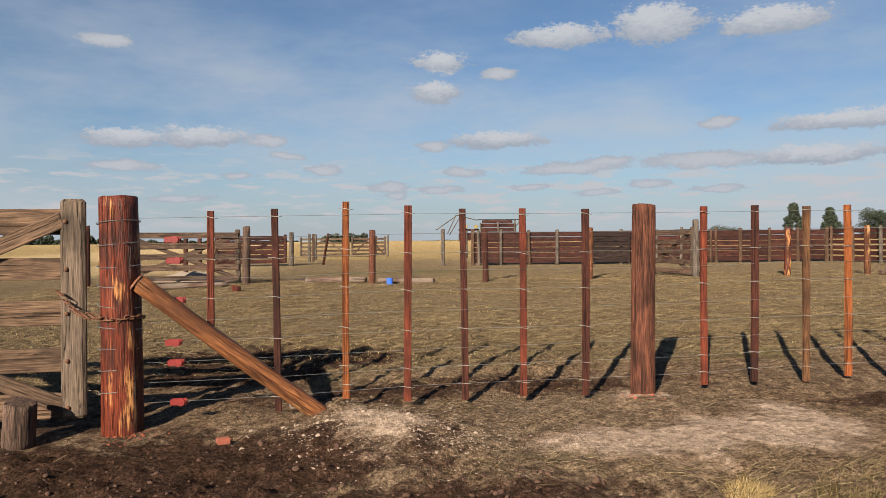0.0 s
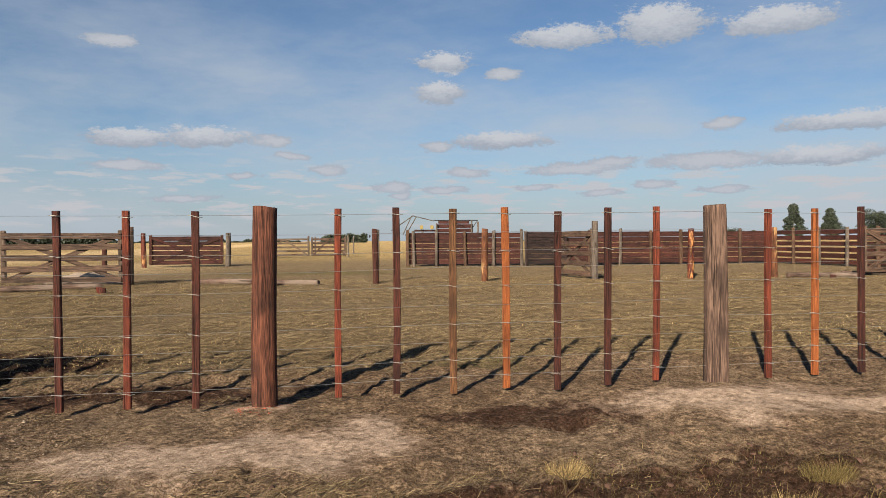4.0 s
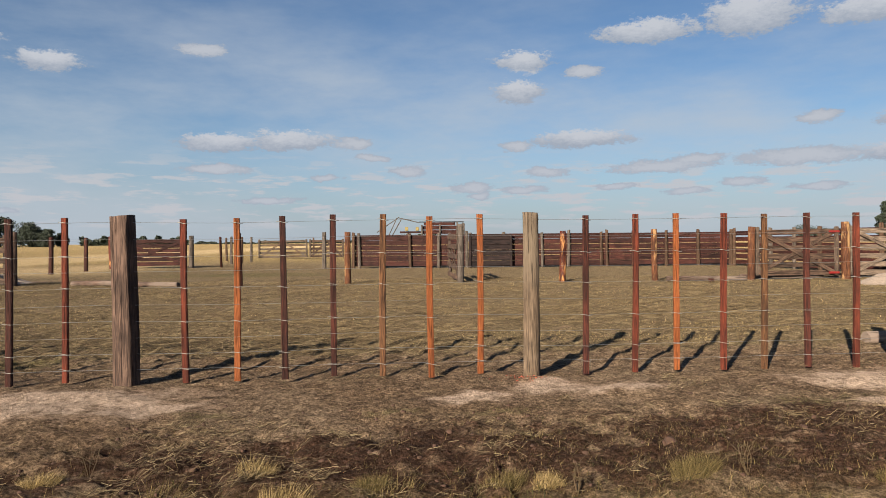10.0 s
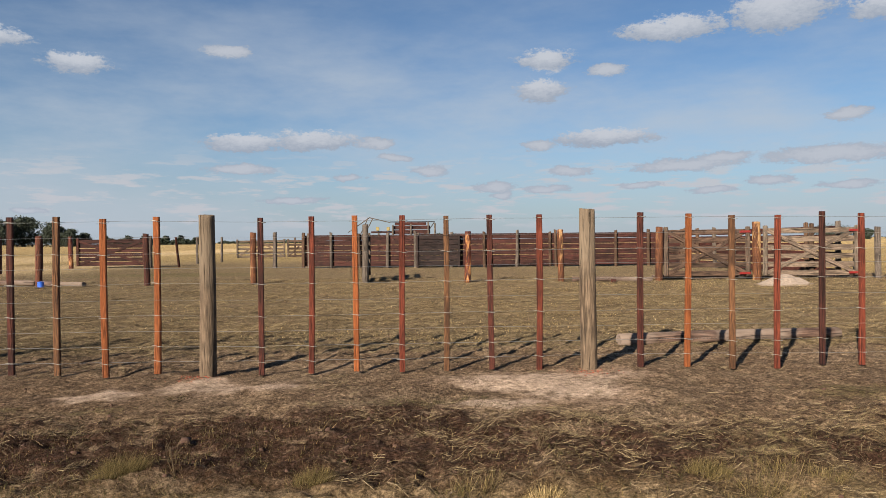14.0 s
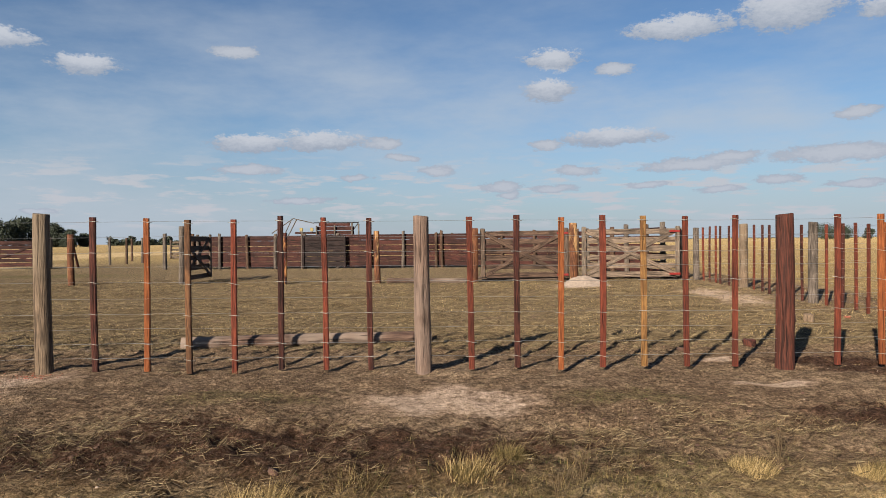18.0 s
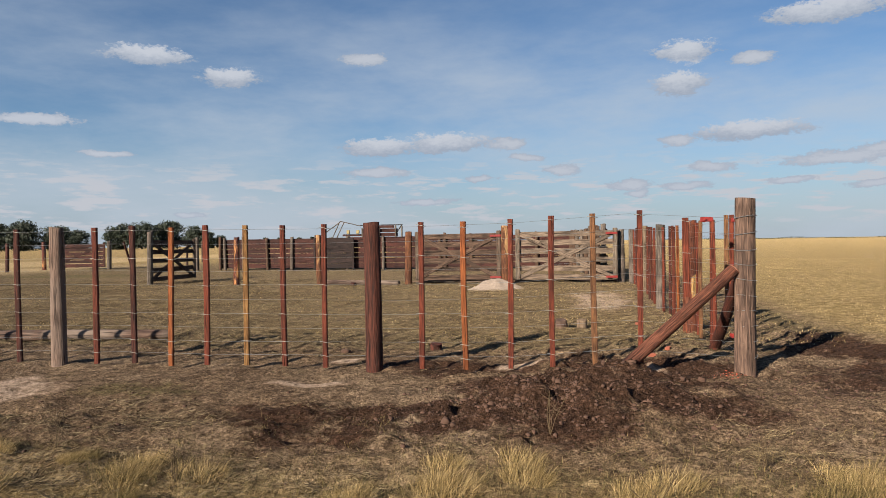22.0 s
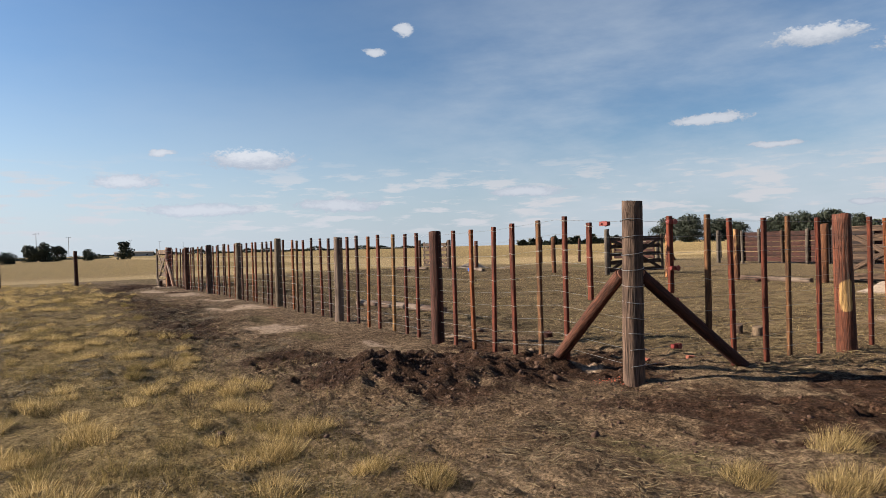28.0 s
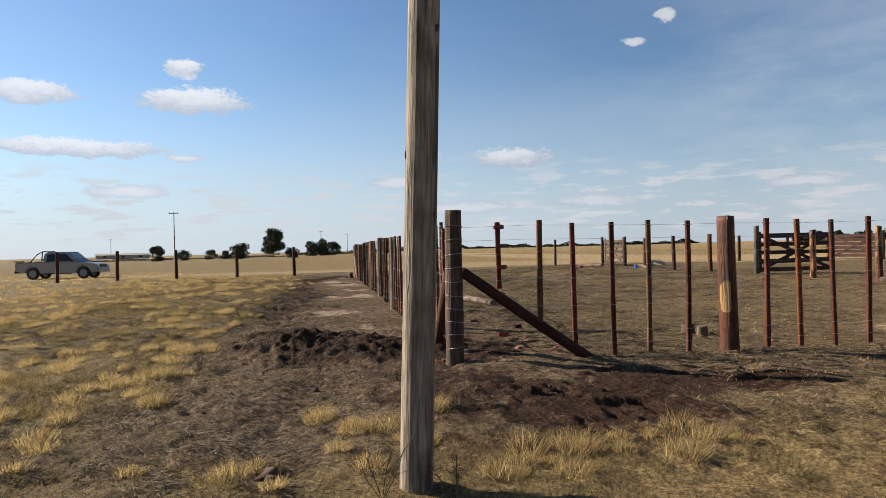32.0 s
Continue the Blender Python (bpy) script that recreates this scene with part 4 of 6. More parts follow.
brace_part(front, (1.25, -0.03, -0.08), (0.115, -0.075, 0.81), 0.056, 11, W_PEEL)
brace_part(front, (20.38, -0.02, -0.02), (21.33, -0.02, 0.84), 0.052, 12, W_REDBROWN)
brace_part(side, (1.28, 0.02, 0.0), (0.07, 0, 0.84), 0.05, 13, W_DARKRED)
for i, k in enumerate((1, 2, 4, 6, 7, 9)):
    tensioner(front, pose(0.3 + 0.012 * (i % 3), 0, WIRE_Z[k] - 0.035, 0, 0, 0))
for i, k in enumerate((0,)):
    tensioner(front, pose(21.13, 0, WIRE_Z[k] + 0.02, 0, 0, 180))
for i, k in enumerate((0, 3, 5, 8)):
    tensioner(side, pose(0.42 + 0.02 * (i % 2), 0, WIRE_Z[k] + 0.02, 0, 0, 0))

# ---- gates, walls and single posts of the yard ----


def single_post(x, y, mat, r, h, label, seed, square=0.0, group="yard posts", lean=0.0):
    bm = bmesh.new()
    trunk(bm, r, h + 0.25, 20, 12, 0.04, 0.9, seed, square, 0.04, 0.008, 0.03)
    bmesh.ops.translate(bm, vec=(0, 0, -0.25), verts=bm.verts[:])
    return tagged(part("wooden_post", bm, mat, None, "", pose(x, y, gzf(x, y), 0, lean, seed * 31)), label, "post", group)


YARD_POSTS = [(-0.3, 11.23, W_GREYBROWN, 0.088, 1.36, "brown gate post"), (2.38, 10.87, W_REDBROWN, 0.075, 1.26, "reddish brown post"), (4.87, 10.75, W_DARKRED, 0.07, 1.3, "dark red post"),
              (7.32, 10.7, W_HEART, 0.075, 1.3, "orange peeled post"), (9.88, 10.6, W_GREY, 0.075, 1.45, "grey gate post"), (12.23, 10.54, W_RED, 0.075, 1.28, "red post"),
              (14.37, 10.5, W_HEART, 0.072, 1.3, "orange peeled post"), (16.61, 10.35, W_HEART, 0.085, 1.34, "brown peeled gate post"), (18.87, 10.35, W_HEART, 0.098, 1.45, "thick peeled gate post")]
for i, (x, y, m, r, h, lab) in enumerate(YARD_POSTS):
    single_post(x, y, m, r, h - 0.11, lab + " standing in the trodden yard", 200 + i)
for i, (x, y) in enumerate([(-4.5, -2.62), (-4.5, -5.1), (-4.5, -7.66), (-4.5, -10.08), (-4.5, -12.5), (-4.5, -14.9)]):
    single_post(x, y, W_DARKRED, 0.075, 1.3, "dark post of an unfinished fence in dry grass", 230 + i, group="unfinished fence posts")
single_post(21.48, 10.75, W_GREY, 0.09, 1.22, "grey gate post beside the pale gate", 245)
single_post(-3.6, 11.6, W_DARKRED, 0.07, 1.3, "dark post beside the gate", 241)
single_post(-6.3, 10.2, W_DARKRED, 0.065, 1.3, "dark post in the trodden yard", 242)
single_post(5.76, 20.7, W_GREY, 0.08, 1.34, "grey post before the plank wall", 243)
single_post(-2.69, 18.0, W_DARKRED, 0.075, 1.2, "dark post in the trodden yard", 244)


def gate(x, y, yaw, width, height, mats, label, boards=5, seed=0, diag=True, clear=0.09, board_h=0.12, x_brace=False, side=1, stile_w=0.11, hinge=False):
    """A farm gate of horizontal boards between two stiles, with slanting braces. It hangs from its local origin along +x."""
    bm_mat, st_mat = mats
    rnd = random.Random(seed)
    root = thing("farm_gate", label, "gate", pose(x, y, gzf(x, y), 0, 0, yaw), "yard gates")
    for k, sx in enumerate((0.05, width - 0.05)):
        bm = bmesh.new()
        bar(bm, (stile_w, 0.055, height - clear + 0.06), (0, 0, 0), bevel=0.018)
        part("stile", bm, st_mat, root, at=pose(sx, -0.002, clear + (height - clear) / 2 + 0.03, 0, rnd.uniform(-0.6, 0.6), 0))
    for k in range(boards):
        z = clear + board_h / 2 + (height - clear - board_h) * k / (boards - 1)
        bm = bmesh.new()
        bar(bm, (width - 0.06, 0.026, board_h * rnd.uniform(0.9, 1.1)), (0, 0, 0), bevel=0.004)
        b = part("board", bm, bm_mat, root, at=pose(width / 2, 0.043 * side, z, 0, rnd.uniform(-0.4, 0.4), 0))
        for sx in (-width / 2 + 0.08, width / 2 - 0.08):
            bm = bmesh.new()
            bmesh.ops.create_uvsphere(bm, u_segments=8, v_segments=5, radius=0.013)
            part("bolt", bm, RUST, b, at=pose(sx, -0.073 * side, 0, 0, 0, 0))
    if diag:
        runs = [((0.1, clear + 0.06), (width / 2, height - 0.06)), ((width - 0.1, clear + 0.06), (width / 2, height - 0.06))]
        if x_brace:
            runs = [((0.1, clear + 0.06), (width - 0.1, height - 0.06)), ((0.1, height - 0.06), (width - 0.1, clear + 0.06))]
        for j, (a, b) in enumerate(runs):
            ln = math.hypot(b[0] - a[0], b[1] - a[1])
            ang = math.degrees(math.atan2(b[1] - a[1], b[0] - a[0]))
            bm = bmesh.new()
            bar(bm, (ln, 0.024, 0.09), (0, 0, 0), bevel=0.004)
            part("brace_board", bm, bm_mat, root, at=pose((a[0] + b[0]) / 2, side * (0.016 - 0.026 * j), (a[1] + b[1]) / 2, 0, -ang, 0))
    if hinge:
        for z in (height - board_h / 2, clear + board_h / 2):
            bm = bmesh.new()
            bar(bm, (0.26, 0.012, 0.05), (0, 0, 0), bevel=0.003)
            part("hinge_strap", bm, RED_IRON, root, "red painted iron strap", pose(width - 0.13, -0.036 * side, z))
    return root


BROWNED = (BROWN_BOARD, BROWN_STILE)
WEATHERED, PALE_WOOD, MAROON = (GATE_BOARD, GATE_STILE), (PALE_BOARD, PALE_STILE), (WALL_BOARD, W_DARKRED)
gate(-0.2, 0.0, 180, 2.6, 1.3, (FRONT_BOARD, GATE_STILE), "weathered grey plank gate chained to the corner post", 5, 1, board_h=0.14, x_brace=True, side=-1, stile_w=0.135)
gate(-0.42, 11.25, 176, 2.45, 1.13, BROWNED, "weathered brown plank gate with crossed braces", 5, 2, x_brace=True)
gate(9.85, 10.66, 91, 2.35, 1.12, BROWNED, "weathered brown plank gate standing open", 5, 3, x_brace=True, clear=0.06)
gate(16.75, 10.45, 0, 2.02, 1.17, BROWNED, "weathered brown plank gate beside a peeled post", 6, 4, x_brace=True, hinge=True)
gate(19.1, 10.5, 1, 2.3, 1.2, PALE_WOOD, "pale grey plank gate", 6, 5, x_brace=True, hinge=True)
gate(-2.45, 22.7, 6, 2.6, 1.13, MAROON, "dark plank gate far across the yard", 6, 6, x_brace=True, board_h=0.155)
gate(0.4, 36.0, 5, 2.8, 1.1, WEATHERED, "weathered tan plank gate far across the yard", 5, 7)
gate(3.3, 36.3, 0, 2.0, 1.1, BROWNED, "weathered plank gate far across the yard", 5, 8)


def plank_wall(x0, y0, x1, y1, height, label, sections, seed, boards=6, gap=0.022, mat=WALL_BOARD, post_mats=(W_GREY, W_BROWN), extra=0.06):
    rnd = random.Random(seed)
    length = math.hypot(x1 - x0, y1 - y0)
    yaw = math.degrees(math.atan2(y1 - y0, x1 - x0))
    root = thing("plank_wall", label, "fence", pose(x0, y0, gzf((x0 + x1) / 2, (y0 + y1) / 2), 0, 0, yaw), "corral walls")
    step = length / sections
    for i in range(sections + 1):
        for k in range(1 + (rnd.random() < 0.3)):
            bm = bmesh.new()
            trunk(bm, rnd.uniform(0.05, 0.07), height + extra + rnd.uniform(-0.03, 0.06) + 0.2, 10, 6, 0.07, 0.9, seed * 50 + i * 3 + k, 0, 0.03, 0.015)
            bmesh.ops.translate(bm, vec=(0, 0, -0.2), verts=bm.verts[:])
            part("post", bm, rnd.choice(post_mats), root, at=pose(i * step + 0.22 * k, -0.085, 0, rnd.uniform(-1, 1), rnd.uniform(-1, 1), i * 40))
    bh = (height - 0.06 - gap * (boards - 1)) / boards
    for i in range(sections):
        for k in range(boards):
            h = bh * rnd.uniform(0.93, 1.05)
            bm = bmesh.new()
            bar(bm, (step - 0.012, 0.032, h), (0, 0, 0), bevel=0.004)
            part("board", bm, mat, root, at=pose(i * step + step / 2, rnd.uniform(-0.004, 0.004), 0.06 + bh / 2 + k * (bh + gap), 0, rnd.uniform(-0.35, 0.35), 0))
    return root


plank_wall(6.85, 20.6, 11.0, 20.2, 1.2, "oxblood plank corral wall with grey posts", 4, 1, 6, 0.01)
plank_wall(11.1, 20.0, 20.6, 19.6, 1.22, "oxblood plank corral wall with weathered posts", 8, 2, 6, 0.01)
plank_wall(20.7, 19.5, 21.2, 10.9, 1.24, "oxblood plank corral wall with open gaps", 7, 3, 6, 0.05)

# ---- loose things in the yard ----


def lying_log(a, b, r, mat, label, seed, sides=14):
    a, b = Vector(a), Vector(b)
    bm = bmesh.new()
    trunk(bm, r, (b - a).length, sides, 16, 0.06, 0.93, seed, 0, 0.05, 0.01)
    q = (b - a).to_track_quat("Z", "Y").to_matrix().to_4x4() @ pose(0, 0, 0, 0, 0, seed * 17)
    bmesh.ops.transform(bm, matrix=Matrix.Translation(a) @ q @ Matrix.Identity(4), verts=bm.verts[:])
    mid = (a + b) / 2
    yaw = math.atan2(b.y - a.y, b.x - a.x)
    base = Matrix.Translation((mid.x, mid.y, mid.z)) @ Matrix.Rotation(yaw, 4, "Z")
    bmesh.ops.transform(bm, matrix=base.inverted(), verts=bm.verts[:])
    return tagged(part("log", bm, mat, None, "", base), label, "log", "lying logs")


def on(x, y, up):
    return (x, y, gzf(x, y) + up)


lying_log(on(13.08, 1.32, 0.05), on(15.55, 1.75, 0.05), 0.066, LOG_WOOD, "long weathered log lying on straw behind the fence", 1)
lying_log(on(0.95, 11.35, 0.06), on(2.25, 11.0, 0.06), 0.065, LOG_WOOD, "brown log lying in the yard", 2)
lying_log(on(2.5, 10.75, 0.06), on(3.65, 10.35, 0.06), 0.062, LOG_WOOD, "brown log lying beside a post", 3)
lying_log(on(14.6, 10.35, 0.055), on(16.4, 10.2, 0.055), 0.06, LOG_WOOD, "squared grey log lying between two posts", 4)
lying_log(on(16.7, 11.1, 0.05), on(18.7, 11.0, 0.05), 0.06, LOG_WOOD, "dark log lying behind the gate", 5)
lying_log(on(-2.6, 9.9, 0.05), on(-0.6, 10.35, 0.05), 0.06, LOG_WOOD, "dark log lying before the gate", 6)


def caliche_heap(x, y, r, h, seed, label):
    """A low heap of pale dug caliche with a ragged foot."""
    n, m = 40, 14
    a, q = np.meshgrid(np.arange(n) * 2 * np.pi / n, np.linspace(0, 1, m))
    rr = q * r * (1 + 0.16 * np.sin(2 * a + seed) + 0.1 * np.sin(5 * a + 2 * seed))
    vx, vy = rr * np.cos(a), rr * np.sin(a) * 0.8
    top = h * (1 - smooth01(q, 0.0, 1.0)) * (0.8 + 0.5 * vnoise(vx, vy, 7.0, seed)) + 0.03 * (vnoise(vx, vy, 16.0, seed + 1) - 0.4) * (1 - q)
    vz = gz(x + vx, y + vy) - gzf(x, y) + top - 0.02 * q
    verts = np.stack([vx.ravel(), vy.ravel(), vz.ravel()], 1)
    i = (np.arange(m - 1)[:, None] * n + np.arange(n)[None]).ravel()
    j = (np.arange(m - 1)[:, None] * n + (np.arange(n)[None] + 1) % n).ravel()
    me = mesh_from("caliche_heap", verts, np.stack([i, j, j + n, i + n], 1))
    return tagged(put("caliche_heap", me, PALE_EARTH, None, "", pose(x, y, gzf(x, y))), label, "earth", "caliche heaps")


caliche_heap(18.75, 8.9, 0.62, 0.19, 1, "pale heap of dug caliche before the gates")
caliche_heap(-1.8, 13.3, 0.95, 0.2, 2, "pale heap of dug caliche behind the gate")

# short cut blocks
for i, (x, y, r, h, m, lab) in enumerate([(-0.47, -0.22, 0.08, 0.27, W_GREYBROWN, "split grey post stub under the gate"), (-0.32, 9.3, 0.08, 0.13, W_RED, "short red log block on the earth"),
                                         (15.4, 9.8, 0.06, 0.1, W_DARKRED, "small dark wood block on straw"), (20.03, 3.0, 0.07, 0.13, W_GREYBROWN, "short grey post offcut on dug soil"), (20.29, 3.02, 0.06, 0.15, W_TAN, "short tan post offcut on dug soil"), (18.74, 1.3, 0.06, 0.09, W_DARKRED, "short dark post offcut on straw")]):
    bm = bmesh.new()
    trunk(bm, r, h, 14, 5, 0.09, 0.95, 300 + i, 0.3, 0.02, 0.012)
    tagged(part("wood_block", bm, m, None, "", pose(x, y, gzf(x, y) - 0.02, 2, 3, 40 * i)), lab, "block", "cut blocks")

# chain between the gate's stile and the corner post
chain = thing("gate_chain", "rusty chain looped round the gate stile and the corner post", "chain", pose(0, 0, 0))
link = bmesh.new()
pts = [(0.016 * math.cos(a) + (0.012 if math.cos(a) > 0 else -0.012), 0.012 * math.sin(a)) for a in [6.2832 * k / 12 for k in range(12)]]
rings = []
for k, (px_, py_) in enumerate(pts):
    n = Vector((px_, py_, 0)).normalized()
    rings.append([link.verts.new(Vector((px_, py_, 0)) + 0.0042 * (math.cos(q) * n + math.sin(q) * Vector((0, 0, 1)))) for q in (0, 1.57, 3.14, 4.71)])
for k in range(12):
    a, b = rings[k], rings[(k + 1) % 12]
    for q in range(4):
        link.faces.new((a[q], a[(q + 1) % 4], b[(q + 1) % 4], b[q]))
link_me = bpy.data.meshes.new("link")
link.to_mesh(link_me)
link.free()
link_me.materials.append(RUST)
for k in range(12):
    s = k / 11
    x = -0.30 + 0.2 * s
    z = 0.76 - 0.13 * s - 0.05 * math.sin(math.pi * s)
    put("link", link_me, None, chain, "", pose(x, -0.075 - 0.03 * s, z, 90 * (k % 2), 33, -8))
for k in range(13):
    a = radians(-170 + 200 * k / 12)
    put("link", link_me, None, chain, "", pose(0.128 * math.cos(a), 0.128 * math.sin(a), 0.61 + 0.008 * math.sin(k), 90 * (k % 2), 0, math.degrees(a) + 90))

# blue drum and small litter
bm = bmesh.new()
r = bmesh.ops.create_cone(bm, cap_ends=True, segments=18, radius1=0.062, radius2=0.068, depth=0.13)
bmesh.ops.translate(bm, vec=(0, 0, 0.065), verts=r["verts"])
drum = thing("bucket", "small blue plastic bucket beside a lying log", "bucket", pose(2.7, 10.35, gzf(2.7, 10.35)))
part("tub", bm, BLUE_PLASTIC, drum)
bm = bmesh.new()
r = bmesh.ops.create_cone(bm, cap_ends=True, segments=18, radius1=0.072, radius2=0.072, depth=0.014)
part("rim", bm, BLUE_PLASTIC, drum, at=pose(0, 0, 0.128))
for i, (x, y, yaw) in enumerate([(17.0, 10.9, 5), (17.9, 11.15, -8), (19.4, 10.9, 4), (20.3, 11.2, -6), (17.4, 11.3, 12), (20.9, 11.0, 9)]):
    bm = bmesh.new()
    bar(bm, (1.2, 0.12, 0.035), (0, 0, 0.03 + 0.01 * (i % 2)), bevel=0.004)
    tagged(part("loose_plank", bm, DARK_BOARD if i % 2 else GATE_BOARD, None, "", pose(x, y, gzf(x, y), 0, 1.5, yaw)), "loose dark plank on the ground under a gate", "plank", "loose planks")
bm = bmesh.new()
bar(bm, (0.13, 0.07, 0.045), (0, 0, 0.02), bevel=0.006)
tagged(part("wood_offcut", bm, PALE_BOARD, None, "", pose(1.02, 0.28, gzf(1.02, 0.28), 0, 0, 14)), "pale sawn wood offcut on the soil", "offcut")

# bricks by the corner
BRICK = plain("red_brick", (0.2, 0.06, 0.035), 0.9, 0, 0.3, 20, 0.4)
for i, (x, y, yaw) in enumerate([(0.62, -0.38, 20), (20.8, 0.75, 10), (21.0, 1.1, 70), (21.0, 3.4, 5)]):
    bm = bmesh.new()
    bar(bm, (0.075, 0.045, 0.035), (0, 0, 0.008), bevel=0.007, wave=0.004)
    tagged(part("brick_piece", bm, BRICK, None, "", pose(x, y, gzf(x, y), 4, 3, yaw)), "broken red brick on dug earth", "brick", "brick pieces")

# ---- utility pole by the path ----
pole = thing("utility_pole", "tall weathered round wooden pole with long drying cracks", "pole", pose(24.645, -0.775, gzf(24.645, -0.775), -2.4, 1.0, 0))
bm = bmesh.new()
vs = trunk(bm, 0.073, 7.5, 44, 60, 0.01, 0.78, 77, 0, 0.05, 0.01, 0.012)
for v in vs:   # a long open crack down the shaft
    a = math.atan2(v.co.y, v.co.x)
    da = (a - 1.05 + math.pi) % (2 * math.pi) - math.pi
    k = 1 - 0.2 * math.exp(-((da / 0.09) ** 2))
    v.co.x *= k
    v.co.y *= k
bmesh.ops.translate(bm, vec=(0, 0, -0.3), verts=bm.verts[:])
shaft = part("shaft", bm, POLE_WOOD, pole)
for z, a in ((1.17, 60), (1.95, 52), (0.35, 80), (2.6, -30), (1.42, -100)):
    bm = bmesh.new()
    bmesh.ops.create_uvsphere(bm, u_segments=10, v_segments=6, radius=0.013)
    bmesh.ops.scale(bm, vec=(0.22, 1, 1.3), verts=bm.verts[:])
    part("knot", bm, W_BROWN, shaft, "dark knot", pose(0.0665 * math.cos(radians(a)), 0.0665 * math.sin(radians(a)), z, 0, 0, a))

# ---- loading chute behind the wall ----
chute = thing("loading_chute", "dark red cattle loading chute with a hoist frame behind the wall", "chute", pose(9.0, 31.4, gzf(9.0, 31.4)))
for i, (x0, x1, z0, z1) in enumerate([(0.75, 2.7, 1.35, 1.55), (0.75, 2.7, 1.58, 1.78), (0.85, 2.5, 1.8, 1.95), (-0.4, 0.7, 1.4, 1.5), (-0.4, 2.9, 0.9, 1.3)]):
    bm = bmesh.new()
    bar(bm, (x1 - x0, 0.05, z1 - z0), (0, 0, 0), bevel=0.004)
    part("side_board", bm, WALL_BOARD, chute, at=pose((x0 + x1) / 2, 0.03 * (i % 2), (z0 + z1) / 2))
for x, h in ((0.0, 1.5), (0.75, 1.9), (1.7, 1.95), (2.6, 2.05), (2.95, 2.0)):
    bm = bmesh.new()
    trunk(bm, 0.05, h, 9, 4, 0.05, 0.9, int(x * 10), 0)
    part("upright", bm, W_GREY, chute, at=pose(x, -0.1, -0.1))
for a, b in (((0.6, 0, 1.98), (2.95, 0, 1.98)), ((2.6, 0, 1.5), (2.95, 0, 2.0))):
    tube([a, b], 0.028, "rail", DARK_IRON, chute, 6)
for a, b in (((-1.0, 0, 1.25), (-0.55, 0, 2.2)), ((-0.85, 0.2, 1.2), (-0.3, 0, 2.17)), ((-0.5, 0, 2.22), (0.6, 0, 1.95)), ((-0.5, 0, 2.2), (-1.6, 0, 1.45))):
    tube([a, b], 0.026, "hoist_bar", W_GREY, chute, 6)
for x in (-0.05, 0.5):
    bm = bmesh.new()
    bar(bm, (0.16, 0.12, 0.2), (0, 0, 0), bevel=0.02)
    part("hinge_block", bm, MACHINE_YELLOW, chute, at=pose(x, -0.1, 1.62))

# lean-to shadow gate inside the wall: dark slanting panel
tarp = thing("chute_door", "black plank door in the corral wall", "door", pose(11.0, 19.9, gzf(11, 19.9), 0, 0, 0))
for k in range(6):
    bm = bmesh.new()
    bar(bm, (1.55, 0.03, 0.18), (0, 0, 0), bevel=0.004)
    part("board", bm, DARK_BOARD, tarp, at=pose(0.8, -0.12, 0.16 + 0.19 * k))
for x in (0.05, 1.55):
    bm = bmesh.new()
    bar(bm, (0.07, 0.05, 1.2), (0, 0, 0), bevel=0.006)
    part("stile", bm, DARK_STILE, tarp, at=pose(x, -0.165, 0.61))

# far posts across the yard
for i, (x, y) in enumerate([(0.97, 26.9), (1.13, 28.3), (1.24, 29.9), (3.1, 40.0), (3.5, 47.0), (5.6, 46.0), (6.2, 46.0), (-0.9, 33.8), (5.4, 36.3)]):
    single_post(x, y, W_BROWN if i % 2 else W_GREY, 0.06, 1.25, "far brown post at the field's edge", 260 + i, group="far posts")
single_post(-2.66, 20.5, W_DARKRED, 0.075, 1.2, "dark post in the trodden yard", 283, group="far posts")
single_post(-2.62, 22.6, W_RED, 0.09, 1.25, "dark red post of a far gate", 280, group="far posts")
single_post(0.3, 23.0, W_GREY, 0.1, 1.27, "grey post of a far gate", 281, group="far posts")
lean = single_post(1.5, 22.9, W_DARKRED, 0.05, 1.5, "slanting brown prop beside a far gate", 282, group="far posts", lean=-38)

# ---- parked pickup ----


